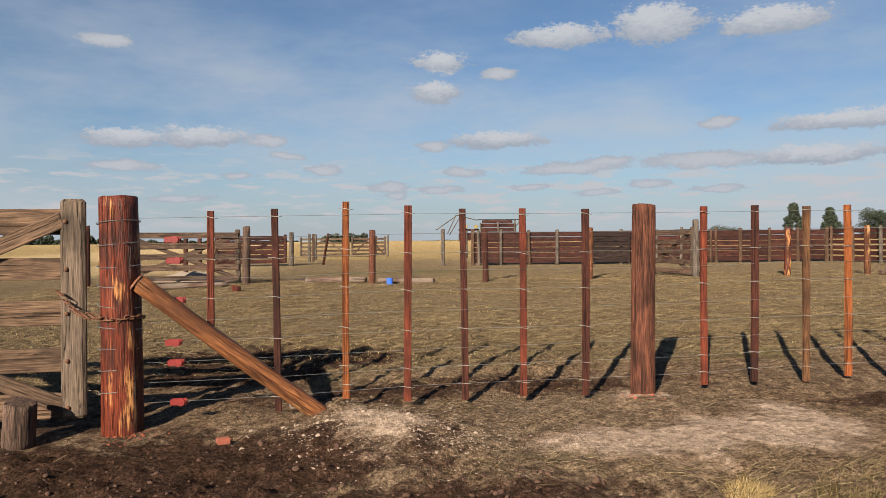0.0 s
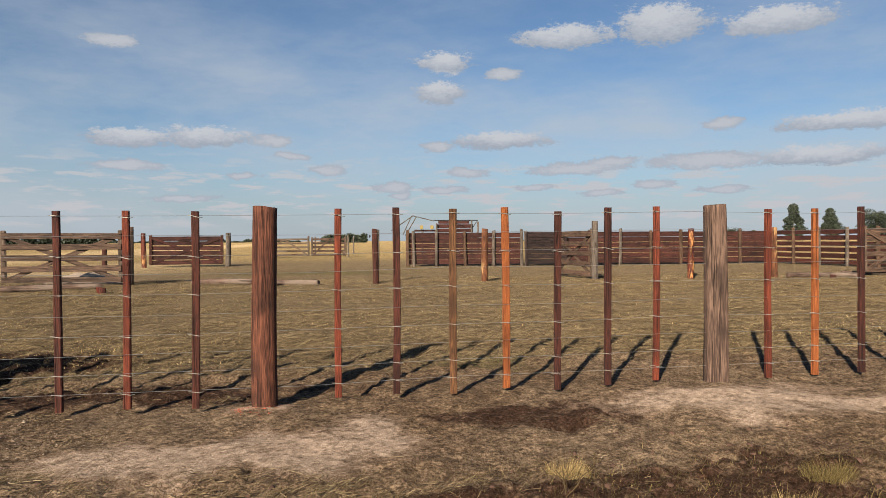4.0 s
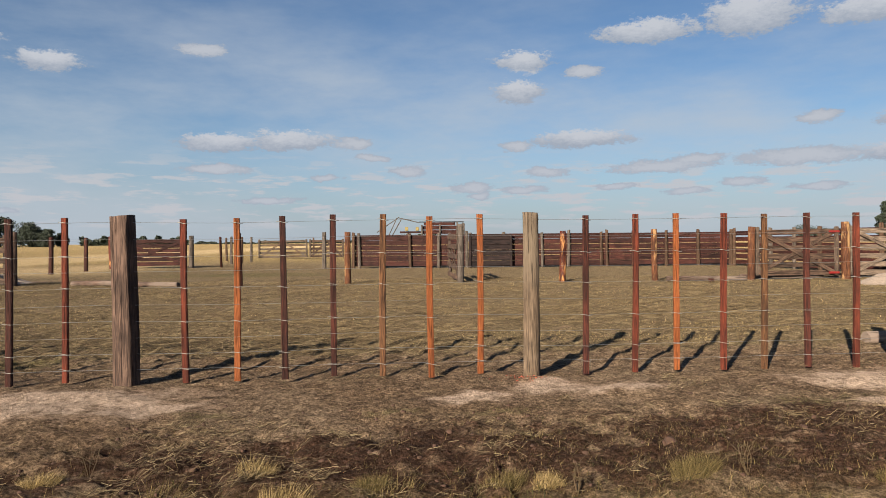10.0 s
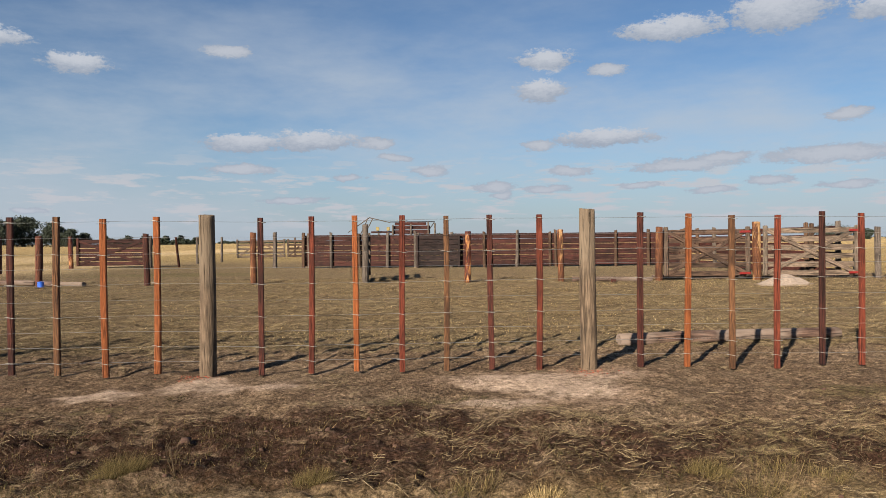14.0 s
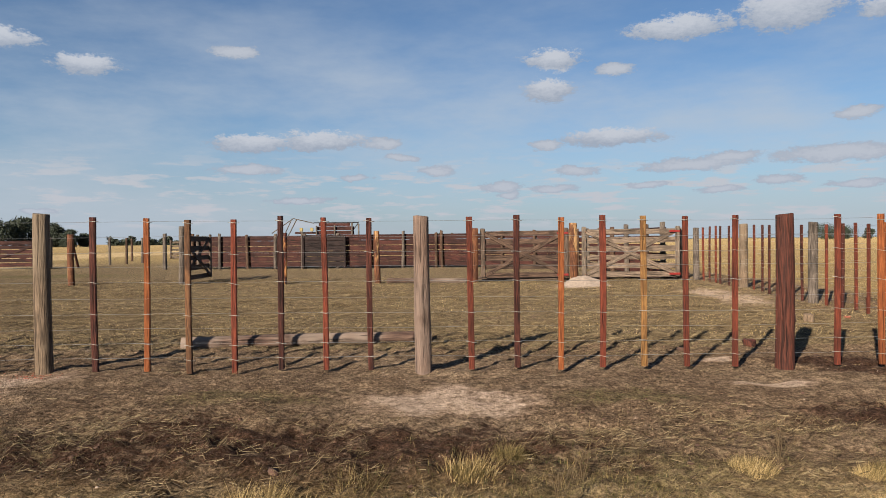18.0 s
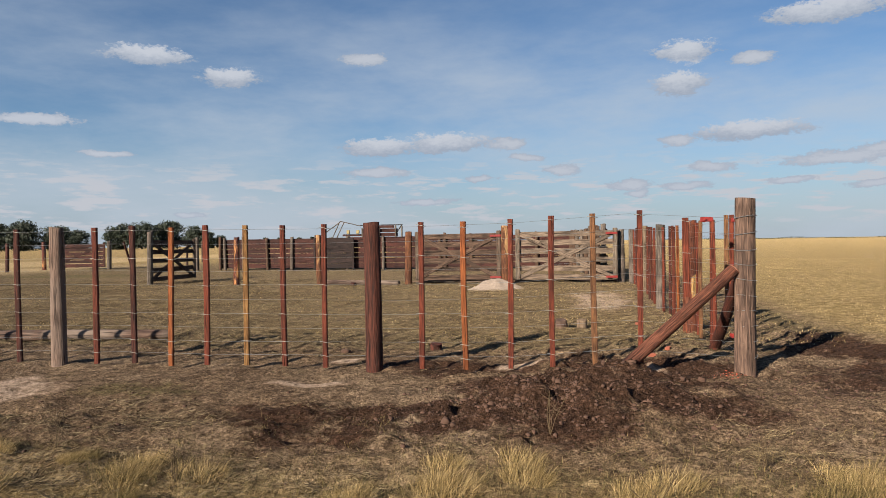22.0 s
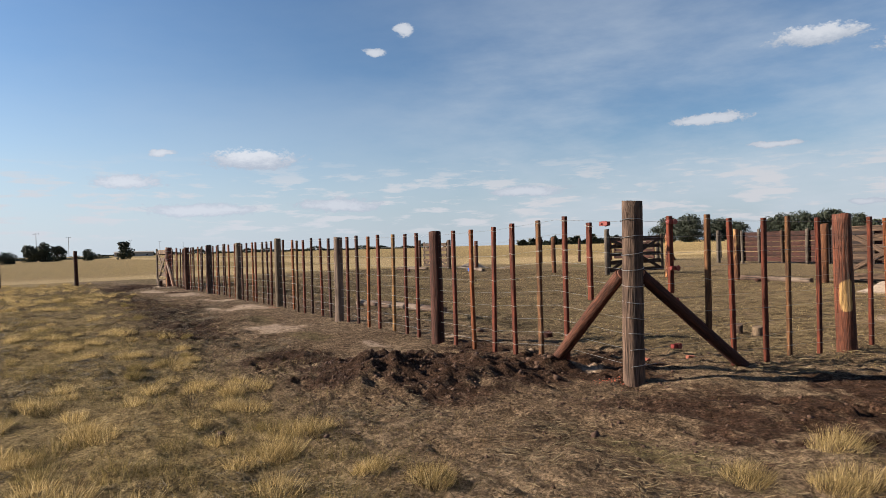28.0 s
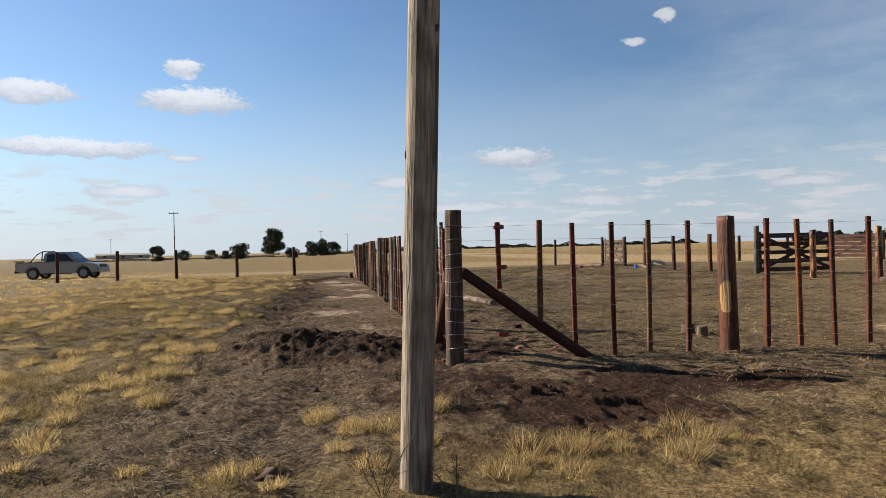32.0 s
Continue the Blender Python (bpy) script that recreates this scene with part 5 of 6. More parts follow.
def pickup():
    root = thing("pickup_truck", "silver double-cab pickup parked on the dirt track", "car", pose(-21.1, -18.0, gzf(-21.1, -18.0), 0, 0, 84))
    L, W = 5.15, 1.76   # along local x, front at +x

    def slab(profile, half, name, mat, parent, inset=0.0, top=None):
        """Side profile (x, z) swept across the width, drawn in at the roof by inset."""
        bm = bmesh.new()
        zs = [z for _, z in profile]
        lo, hi = min(zs), max(zs)
        sides = []
        for sgn in (-1, 1):
            sides.append([bm.verts.new((x, sgn * (half - inset * (z - lo) / max(hi - lo, 1e-6)), z)) for x, z in profile])
        n = len(profile)
        for i in range(n):
            bm.faces.new((sides[0][i], sides[0][(i + 1) % n], sides[1][(i + 1) % n], sides[1][i]))
        bm.faces.new(sides[0][::-1])
        bm.faces.new(sides[1])
        bmesh.ops.recalc_face_normals(bm, faces=bm.faces[:])
        es = [e for e in bm.edges if e.calc_face_angle(0) > 0.5]
        bmesh.ops.bevel(bm, geom=es, offset=0.025, segments=2, affect="EDGES")
        return part(name, bm, mat, parent)

    arch = lambda cx: [(cx + 0.43 * math.cos(radians(a)), 0.42 + 0.43 * math.sin(radians(a))) for a in range(0, 181, 20)]  # noqa: E731
    lower = [(-2.5, 0.52), (-2.56, 0.62), (-2.56, 1.04), (-0.75, 1.07), (1.05, 1.06), (2.15, 0.98), (2.5, 0.86), (2.56, 0.6), (2.5, 0.42)]
    lower += [p for p in arch(1.62)] + [(1.1, 0.36), (-0.95, 0.36)] + [p for p in arch(-1.5)]
    body_ob = slab(lower, W / 2, "body", CAR_PAINT, root)
    slab([(-0.85, 1.05), (-0.78, 1.66), (-0.55, 1.74), (0.55, 1.72), (0.8, 1.6), (1.35, 1.06)], 0.8, "cab", CAR_PAINT, root, 0.13)
    # window panes in both flanks, windscreen and rear window
    for sgn in (-1, 1):
        for k, quad in enumerate(([(-0.68, 1.12), (-0.64, 1.58), (-0.05, 1.62), (-0.05, 1.12)], [(0.06, 1.12), (0.06, 1.62), (0.52, 1.6), (1.02, 1.12)])):
            bm = bmesh.new()
            vs = [bm.verts.new((x, sgn * (0.812 - 0.13 * (z - 1.05) / 0.69), z)) for x, z in quad]
            f = bm.faces.new(vs)
            r = bmesh.ops.extrude_face_region(bm, geom=[f])
            bmesh.ops.translate(bm, vec=(0, -sgn * 0.02, 0), verts=[v for v in r["geom"] if isinstance(v, bmesh.types.BMVert)])
            bmesh.ops.recalc_face_normals(bm, faces=bm.faces[:])
            part("side_window", bm, GLASS, root)
        bm = bmesh.new()
        bar(bm, (0.12, 0.16, 0.12), (0, 0, 0), bevel=0.03)
        part("wing_mirror", bm, BLACK_TRIM, root, at=pose(0.95, sgn * 0.92, 1.16))
        for k, x in enumerate((-0.3, 0.35)):
            bm = bmesh.new()
            bar(bm, (0.14, 0.03, 0.03), (0, 0, 0), bevel=0.008)
            part("door_handle", bm, BLACK_TRIM, root, at=pose(x - 0.2, sgn * 0.885, 0.98))
        bm = bmesh.new()
        bar(bm, (0.34, 0.1, 0.2), (0, 0, 0), bevel=0.04)
        part("headlight", bm, LAMP_GLASS, root, at=pose(2.36, sgn * 0.7, 0.82, 0, 0, -sgn * 24))
        bm = bmesh.new()
        bar(bm, (0.06, 0.14, 0.3), (0, 0, 0), bevel=0.02)
        part("tail_lamp", bm, RED_LAMP, root, at=pose(-2.545, sgn * 0.8, 0.85))
        bm = bmesh.new()
        bar(bm, (1.75, 0.1, 0.07), (0, 0, 0), bevel=0.02)
        part("side_step", bm, BLACK_TRIM, root, at=pose(0.05, sgn * 0.86, 0.36))
    for pts_, nm in (([(0.62, 0.66, 1.69), (0.62, -0.66, 1.69), (1.27, -0.74, 1.1), (1.27, 0.74, 1.1)], "windscreen"), ([(-0.81, 0.62, 1.6), (-0.81, -0.62, 1.6), (-0.855, -0.72, 1.16), (-0.855, 0.72, 1.16)], "rear_window")):
        bm = bmesh.new()
        f = bm.faces.new([bm.verts.new(Vector(q) + Vector((0.035 if nm == "windscreen" else -0.02, 0, 0.02))) for q in pts_])
        r = bmesh.ops.extrude_face_region(bm, geom=[f])
        bmesh.ops.translate(bm, vec=(-0.015, 0, -0.01), verts=[v for v in r["geom"] if isinstance(v, bmesh.types.BMVert)])
        bmesh.ops.recalc_face_normals(bm, faces=bm.faces[:])
        part(nm, bm, GLASS, root)
    for x, nm, z, h in ((2.55, "front_bumper", 0.5, 0.26), (-2.6, "rear_bumper", 0.5, 0.18)):
        bm = bmesh.new()
        bar(bm, (0.14, 1.7, h), (0, 0, 0), bevel=0.05)
        part(nm, bm, BLACK_TRIM if x < 0 else CAR_PAINT, root, at=pose(x, 0, z))
    bm = bmesh.new()
    bar(bm, (0.06, 1.0, 0.22), (0, 0, 0), bevel=0.02)
    part("grille", bm, BLACK_TRIM, root, at=pose(2.53, 0, 0.8))
    bm = bmesh.new()
    bar(bm, (1.5, 1.45, 0.02), (0, 0, 0), bevel=0.004)
    part("bed_floor", bm, BLACK_TRIM, root, at=pose(-1.65, 0, 1.079))
    for sgn in (-1, 1):
        o = tube([(-1.75, sgn * 0.66, 1.06), (-1.6, sgn * 0.66, 1.25), (-1.25, sgn * 0.64, 1.62), (-0.98, sgn * 0.6, 1.76), (-0.8, sgn * 0.6, 1.78)], 0.035, "roll_bar", BLACK_TRIM, root, 8)
        tube([(-0.98, sgn * 0.6, 1.76), (-1.05, sgn * 0.64, 1.06)], 0.035, "roll_bar_leg", BLACK_TRIM, root, 8)
    tube([(-0.98, -0.6, 1.76), (-0.98, 0.6, 1.76)], 0.035, "roll_bar_hoop", BLACK_TRIM, root, 8)
    for x in (1.62, -1.5):
        for sgn in (-1, 1):
            bm = bmesh.new()
            prof = [(0.24, -0.11), (0.33, -0.115), (0.365, -0.08), (0.365, 0.08), (0.33, 0.115), (0.24, 0.11)]
            rings_ = []
            for k in range(24):
                a = 6.2832 * k / 24
                rings_.append([bm.verts.new((rr * math.cos(a), yy, rr * math.sin(a))) for rr, yy in prof])
            for k in range(24):
                a_, b_ = rings_[k], rings_[(k + 1) % 24]
                for q in range(6):
                    bm.faces.new((a_[q], a_[(q + 1) % 6], b_[(q + 1) % 6], b_[q]))
            bmesh.ops.recalc_face_normals(bm, faces=bm.faces[:])
            wheel = part("wheel", bm, TYRE, root, "black tyre", pose(x, sgn * 0.76, 0.365))
            bm = bmesh.new()
            r = bmesh.ops.create_cone(bm, cap_ends=True, segments=20, radius1=0.235, radius2=0.2, depth=0.12)
            bmesh.ops.transform(bm, matrix=pose(0, sgn * 0.03, 0, 90 * sgn, 0, 0), verts=r["verts"])
            for k in range(6):
                a = 6.2832 * k / 6
                bar(bm, (0.2, 0.02, 0.05), (0.11 * math.cos(a), sgn * 0.1, 0.11 * math.sin(a)), pose(0, 0, 0, 0, -math.degrees(a), 0), 0.004)
            part("rim", bm, CAR_PAINT, wheel, "silver rim")
    return root


pickup()

# ---- distance: trees, hedges, poles, sheds ----


def leaf_cloud(rnd, centre, radius, n, size):
    """Many small leaf flakes in a lumpy shell. Gives verts (3n, 3)."""
    g = np.random.default_rng(rnd.randrange(10**9))
    d = g.normal(size=(n, 3))
    d /= np.linalg.norm(d, axis=1)[:, None]
    rad = g.uniform(0.35, 1.0, (n, 1)) ** 0.6
    c = np.array(centre) + d * rad * np.array(radius)
    u = g.normal(size=(n, 3))
    u /= np.linalg.norm(u, axis=1)[:, None]
    v = np.cross(u, g.normal(size=(n, 3)))
    v /= np.linalg.norm(v, axis=1)[:, None]
    s = size * g.uniform(0.5, 1.3, (n, 1))
    return np.stack([c - u * s, c + u * s * 0.6 + v * s * 0.7, c + u * s * 0.5 - v * s * 0.7], 1).reshape(-1, 3)


def tree(x, y, height, spread, seed, label, clumps=26, flakes=130, low=0.25, trunk_r=None, leaf=0.028, cone=False):
    rnd = random.Random(seed)
    root = thing("tree", label, "tree", pose(x, y, gzf(x, y)), "far trees")
    bm = bmesh.new()
    tr = trunk_r or height * 0.022
    trunk(bm, tr, height * 0.75, 9, 7, 0.08, 0.35, seed, 0, 0.3)
    part("trunk", bm, BARK, root)
    verts = []
    for k in range(clumps):
        s = rnd.uniform(low, 1.0)
        a = rnd.uniform(0, 6.28)
        w = spread * (0.35 + 0.65 * math.sin(math.pi * min(1, (s - low) / (1 - low) * 0.85 + 0.12))) * rnd.uniform(0.35, 1.0)
        if cone:
            w *= 1.3 - 1.15 * s
        c = (w * math.cos(a), w * math.sin(a), s * height * 0.96)
        rr = spread * rnd.uniform(0.28, 0.5)
        verts.append(leaf_cloud(rnd, c, (rr, rr, rr * 0.75), flakes, height * leaf))
        if k % 3 == 0:
            tube([(0, 0, max(0.15, s * 0.55) * height), (c[0] * 0.5, c[1] * 0.5, s * height * 0.75), c], tr * 0.28, "limb", BARK, root, 5)
    v = np.concatenate(verts)
    put("crown", mesh_from("crown", v, np.arange(len(v)).reshape(-1, 3)), LEAF, root, "dark green uneven crown")
    return root


def polar(x0, y0, az_deg, dist):
    return x0 + dist * math.sin(radians(az_deg)), y0 + dist * math.cos(radians(az_deg))


for i, (x, y, h, w) in enumerate([(219, 298, 22.8, 5.1), (236, 295, 20.4, 4.5), (244, 301, 12.6, 4.2), (261, 295, 19.2, 7.8), (276, 301, 17.4, 7.8), (291, 298, 19.2, 8.4), (309, 295, 16.2, 8.4), (183, 301, 10.2, 6.0), (192, 304, 9.0, 5.4)]):
    tree(x + 7, y - 5, h * 0.84 - 2.2, w, 500 + i, "dark green windbreak tree far beyond the corrals", 46, 150, 0.08, cone=h > 19.5)
for i, (az_, h) in enumerate([(29.9, 4.4), (31.0, 5.6), (32.5, 5.0)]):
    tree(*polar(16.65, -5.62, az_, 400), h, 2.6, 515 + i, "small dark tree at the edge of the stubble field", 30, 110, 0.1, leaf=0.05)
for i, (az_, d, h, w) in enumerate([(-41, 380, 11.5, 7), (-39.3, 370, 12.5, 8), (-37.3, 390, 11, 7), (-35.8, 385, 9, 5), (-33.2, 380, 12, 7), (-31.6, 375, 12.5, 8), (-29.7, 385, 13, 8), (-27.9, 380, 10.5, 6), (-26.8, 360, 7.5, 4), (-25.9, 365, 6, 3)]):
    tree(*polar(16, -5, az_, d), h, w, 520 + i, "dark eucalyptus of a far grove", 60, 130, 0.1, leaf=0.04)
tree(*polar(27.6, -1.1, -94.2, 150), 5.8, 2.5, 540, "lone dark green tree in the field", 60, 180, 0.22)
for i, (az_, d, h, w) in enumerate([(-102.9, 140, 2.6, 1.5), (-101.0, 145, 1.9, 1.3), (-99.0, 150, 1.8, 1.2), (-97.9, 150, 1.7, 1.0), (-96.8, 140, 3.0, 1.9), (-91.3, 190, 3.6, 2.0), (-90.4, 190, 4.2, 2.4), (-89.5, 195, 3.4, 2.0), (-87.6, 195, 2.6, 1.6), (-85.2, 200, 4.4, 2.0), (-92.8, 150, 2.0, 1.3)]):
    tree(*polar(27.6, -1.1, az_, d), h, w, 560 + i, "dark shrub at the field's edge", 34, 120, 0.03, leaf=0.05)


def hedge(x0, y0, x1, y1, h, label, seed, n=9000):
    """A far row of bushes and trees, of uneven height."""
    g = np.random.default_rng(seed)
    t = g.uniform(0, 1, n)
    top = h * (0.45 + 0.3 * np.sin(t * 37 + seed) + 0.25 * np.sin(t * 91 + 2 * seed))
    c = np.stack([x0 + (x1 - x0) * t + g.normal(0, 0.8, n), y0 + (y1 - y0) * t + g.normal(0, 0.8, n), np.clip(top, 0.25 * h, h) * g.uniform(0, 1, n) ** 0.7], 1)
    u = g.normal(size=(n, 3))
    u /= np.linalg.norm(u, axis=1)[:, None]
    v = np.cross(u, g.normal(size=(n, 3)))
    v /= np.linalg.norm(v, axis=1)[:, None]
    s = h * 0.16 * g.uniform(0.6, 1.4, (n, 1))
    verts = np.stack([c - u * s, c + u * s * 0.6 + v * s, c + u * s * 0.5 - v * s], 1).reshape(-1, 3)
    me = mesh_from("hedge", verts, np.arange(3 * n).reshape(-1, 3))
    tagged(put("hedge", me, LEAF), label, "hedge", "far hedges", "stuff")


def hedge_az(az0, az1, d, h, label, seed, n=7000):
    hedge(*polar(14, -5, az0, d), *polar(14, -5, az1, d), h, label, seed, n)


hedge_az(-24, -16.5, 620, 7.5, "low dark tree line at the horizon", 1)
hedge_az(-53, -44, 620, 8.0, "low dark tree line at the horizon", 2)
hedge_az(-0.9, 2.4, 420, 5.5, "dark hedge with poplars at the horizon", 3, 4000)
hedge_az(-86, -60, 900, 6.0, "faint tree line at the horizon", 4)
hedge_az(8, 50, 900, 2.2, "faint tree line at the horizon", 5)
hedge_az(-16, -2, 900, 4.5, "faint tree line at the horizon", 6)
hedge(*polar(27.6, -1.1, -112, 170), *polar(27.6, -1.1, -93, 185), 0.7, "low dark hedge along the field", 7, 6000)
hedge(*polar(27.6, -1.1, -93, 260), *polar(27.6, -1.1, -86, 300), 1.3, "low dark hedge along the field", 8, 4000)


def power_pole(x, y, h, yaw, seed):
    root = thing("power_pole", "far wooden power pole with a crossarm", "pole", pose(x, y, gzf(x, y), 0, 0, yaw), "power poles")
    bm = bmesh.new()
    trunk(bm, 0.14, h, 8, 5, 0.02, 0.6, seed)
    part("shaft", bm, W_GREY, root)
    bm = bmesh.new()
    bar(bm, (2.3, 0.12, 0.14), (0, 0, 0), bevel=0.01)
    part("crossarm", bm, W_GREY, root, at=pose(0, -0.12, h - 0.25))
    for k in (-1.0, 0, 1.0):
        bm = bmesh.new()
        bmesh.ops.create_cone(bm, cap_ends=True, segments=8, radius1=0.06, radius2=0.04, depth=0.22)
        part("insulator", bm, SHED_WALL, root, at=pose(k, -0.12, h - 0.08))


for i, (az_, d, h) in enumerate([(-101.6, 170, 10.8), (-90.5, 330, 10.8), (-88.4, 400, 10.8), (-106, 420, 10.5), (-84.3, 480, 10.5), (-82.2, 560, 10.5), (-80.5, 640, 10.5)]):
    power_pole(*polar(27.6, -1.1, az_, d), h, 75, 600 + i)
for i, (az_, d, ln, hh) in enumerate([(-109.6, 380, 9, 1.6), (-105.2, 380, 24, 1.8), (-84.0, 560, 26, 3.0)]):
    x, y = polar(27.6, -1.1, az_, d)
    shed = thing("farm_shed", "long pale farm shed on the horizon", "shed", pose(x, y, gzf(x, y), 0, 0, -az_), "far sheds")
    bm = bmesh.new()
    bar(bm, (ln, 8, hh), (0, 0, hh / 2), bevel=0.02)
    part("wall", bm, SHED_WALL, shed)
    bm = bmesh.new()
    vs = [bm.verts.new((sx * (ln / 2 + 0.4), sy, sz)) for sx in (-1, 1) for sy, sz in ((-4.6, hh), (0, hh + 0.8), (4.6, hh))]
    for q in ((0, 1, 4, 3), (1, 2, 5, 4), (0, 3, 5, 2), (0, 2, 1), (3, 4, 5)):
        bm.faces.new([vs[k] for k in q])
    part("roof", bm, SHED_WALL, shed)
    for k in range(3):
        bm = bmesh.new()
        bar(bm, (1.4, 0.1, 0.8), (0, 0, 0), bevel=0.01)
        part("window", bm, GLASS, shed, at=pose(-ln / 3 + k * ln / 3, -4.03, 1.0))

# ---- ground cover: straw, grass, clods and stones ----
G = np.random.default_rng(7)


def density(x, y):
    """How thickly grass grows: none on bare soil and patches."""
    bare = np.maximum(patches(PALE, x, y) * smooth01(vnoise(x, y, 3.0, 21), 0.15, 0.55), smooth01(patches(DARK, x, y), 0.1, 0.6) * smooth01(vnoise(x, y, 3.0, 21), -0.1, 0.3))
    st = smooth01(y, -1.7, -0.9) * smooth01(y, 1.5, 0.5) * smooth01(x, 24.0, 22.0)
    return np.clip(1 - 1.05 * bare - 0.85 * st, 0, 1)


def clumpy(x, y, f=1.1):
    return 0.5 + 0.25 * (np.sin(f * x * 2.1 + 1.7 * np.sin(f * y * 1.3)) + np.sin(f * y * 2.7 + 2.1 * np.sin(f * x * 1.1 + 2)))


def scatter(n, x0, x1, y0, y1, keep):
    x, y = G.uniform(x0, x1, n), G.uniform(y0, y1, n)
    m = G.uniform(0, 1, n) < keep(x, y)
    return x[m], y[m]


def blades(x, y, h, w, lean, curl=0.5):
    """Bent three-piece blades; gives (verts, triangles)."""
    n = len(x)
    a = G.uniform(0, 2 * np.pi, n)
    dx, dy = np.cos(a), np.sin(a)
    px_, py_ = -dy * w / 2, dx * w / 2
    z0 = gz(x, y) - 0.01
    l1, l2 = lean * h * 0.35, lean * h * (0.35 + curl)
    z1, z2 = z0 + h * 0.6, z0 + h * np.clip(1.0 - 0.25 * lean, 0.25, 1)
    v = np.stack([np.stack([x - px_, y - py_, z0], 1), np.stack([x + px_, y + py_, z0], 1),
                  np.stack([x + dx * l1 - px_ * 0.7, y + dy * l1 - py_ * 0.7, z1], 1), np.stack([x + dx * l1 + px_ * 0.7, y + dy * l1 + py_ * 0.7, z1], 1),
                  np.stack([x + dx * l2, y + dy * l2, z2], 1)], 1).reshape(-1, 3)
    b = np.arange(n)[:, None] * 5
    f = np.concatenate([b + [0, 1, 3], b + [0, 3, 2], b + [2, 3, 4]], 1).reshape(-1, 3)
    return v, f


def straws(x, y, ln, w, up=0.006, a=None):
    """Stalks that lie about on the ground, turned by a."""
    n = len(x)
    a = G.normal(0.15, 0.9, n) if a is None else a
    dx, dy = np.cos(a) * ln / 2, np.sin(a) * ln / 2
    px_, py_ = -np.sin(a) * w / 2, np.cos(a) * w / 2
    t1, t2 = G.uniform(0, 0.018, n) + up, G.uniform(0, 0.03, n) + up
    q = []
    for s, tz in ((-1, t1), (1, t2)):
        ex, ey = x + s * dx, y + s * dy
        z = gz(ex, ey) + tz
        q += [np.stack([ex - px_, ey - py_, z], 1), np.stack([ex + px_, ey + py_, z + 0.002], 1)]
    v = np.stack(q, 1).reshape(-1, 3)
    b = np.arange(n)[:, None] * 4
    return v, np.concatenate([b + [0, 2, 3], b + [0, 3, 1]], 1).reshape(-1, 3)


def cover(name, vf, mat, label, category):
    ob = put(name, mesh_from(name, *vf), mat)
    return tagged(ob, label, category, kind="stuff")


def tussock_points(x, y, per, spread):
    k = len(x)
    rx = G.normal(0, 1, (k, per)) * spread[:, None]
    ry = G.normal(0, 1, (k, per)) * spread[:, None]
    return (x[:, None] + rx).ravel(), (y[:, None] + ry).ravel()


def quills(bx, by, h, lx, ly, w):
    """Straight tapering blades from a foot to a leaning tip, one triangle each."""
    n = len(bx)
    z0 = gz(bx, by) - 0.012
    t = G.uniform(0, 6.2832, n)
    px_, py_ = np.cos(t) * w / 2, np.sin(t) * w / 2
    v = np.stack([np.stack([bx - px_, by - py_, z0], 1), np.stack([bx + px_, by + py_, z0], 1), np.stack([bx + lx, by + ly, z0 + 0.012 + h], 1)], 1).reshape(-1, 3)
    return v, np.arange(3 * n).reshape(-1, 3)


def cushions(x, y, size, per, blade_w, wind=0.4):
    """Rounded tufts: blades fan out from the heart and lean with the wind."""
    k = len(x)
    r, a = np.sqrt(G.uniform(0, 1, (k, per))), G.uniform(0, 6.2832, (k, per))
    fx, fy = r * np.cos(a), r * np.sin(a)
    h = size[:, None] * (0.85 - 0.5 * r**2) * G.uniform(0.6, 1.15, (k, per))
    lx, ly = (fx * 0.6 + wind + G.normal(0, 0.45, (k, per))) * h, (fy * 0.6 + wind * 0.4 + G.normal(0, 0.45, (k, per))) * h
    bx, by = x[:, None] + fx * size[:, None], y[:, None] + fy * size[:, None] * 0.8
    return quills(bx.ravel(), by.ravel(), h.ravel(), lx.ravel(), ly.ravel(), blade_w * G.uniform(0.6, 1.4, k * per))


# golden cushions of dry grass on the open side, thicker the farther out
def far_out(x, y):
    """Where the open grass begins: nearer to the fence in the east."""
    rim = -1.75 - 0.55 * smooth01(x, 3, 11) + 0.15 * smooth01(x, 15, 19)
    east = smooth01(x, 23.2, 24.0) * smooth01(y, 2.5, 1.0)
    out = np.maximum(smooth01(rim - y, -0.15, 0.75), east)
    return density(x, y) * out


def in_clumps(n, x0, x1, y0, y1, keep):
    x, y = scatter(n, x0, x1, y0, y1, keep)
    k = smooth01(vnoise(x, y, 2.2, 71) + 0.6 * vnoise(x, y, 6.0, 72), 0.75, 1.05)
    m = G.uniform(0, 1, len(x)) < k
    return x[m], y[m]


tx, ty = in_clumps(5200, -6, 27, -9.5, 2.0, lambda x, y: far_out(x, y) * (0.35 + 0.65 * smooth01(vnoise(x, y, 0.8, 31), 0.3, 0.6)))
cover("dry_tussocks", cushions(tx, ty, 0.065 + 0.09 * G.uniform(0, 1, len(tx)) ** 1.4, 330, 0.003, 0.3), GRASS_DRY, "rounded windswept tufts of dry golden grass", "grass")
tx, ty = scatter(1500, 3, 27, -6.5, 1.0, lambda x, y: far_out(x, y) * smooth01(vnoise(x, y, 1.1, 35), 0.45, 0.75))
cover("loose_tufts", cushions(tx, ty, 0.09 + 0.08 * G.uniform(0, 1, len(tx)), 150, 0.0026, 0.25), GRASS_MIXED, "loose taller tufts of fine olive and dry grass", "grass")
tx, ty = scatter(9000, -30, 27, -40, -9, lambda x, y: smooth01(vnoise(x, y, 0.5, 33), 0.3, 0.65) * 0.75)
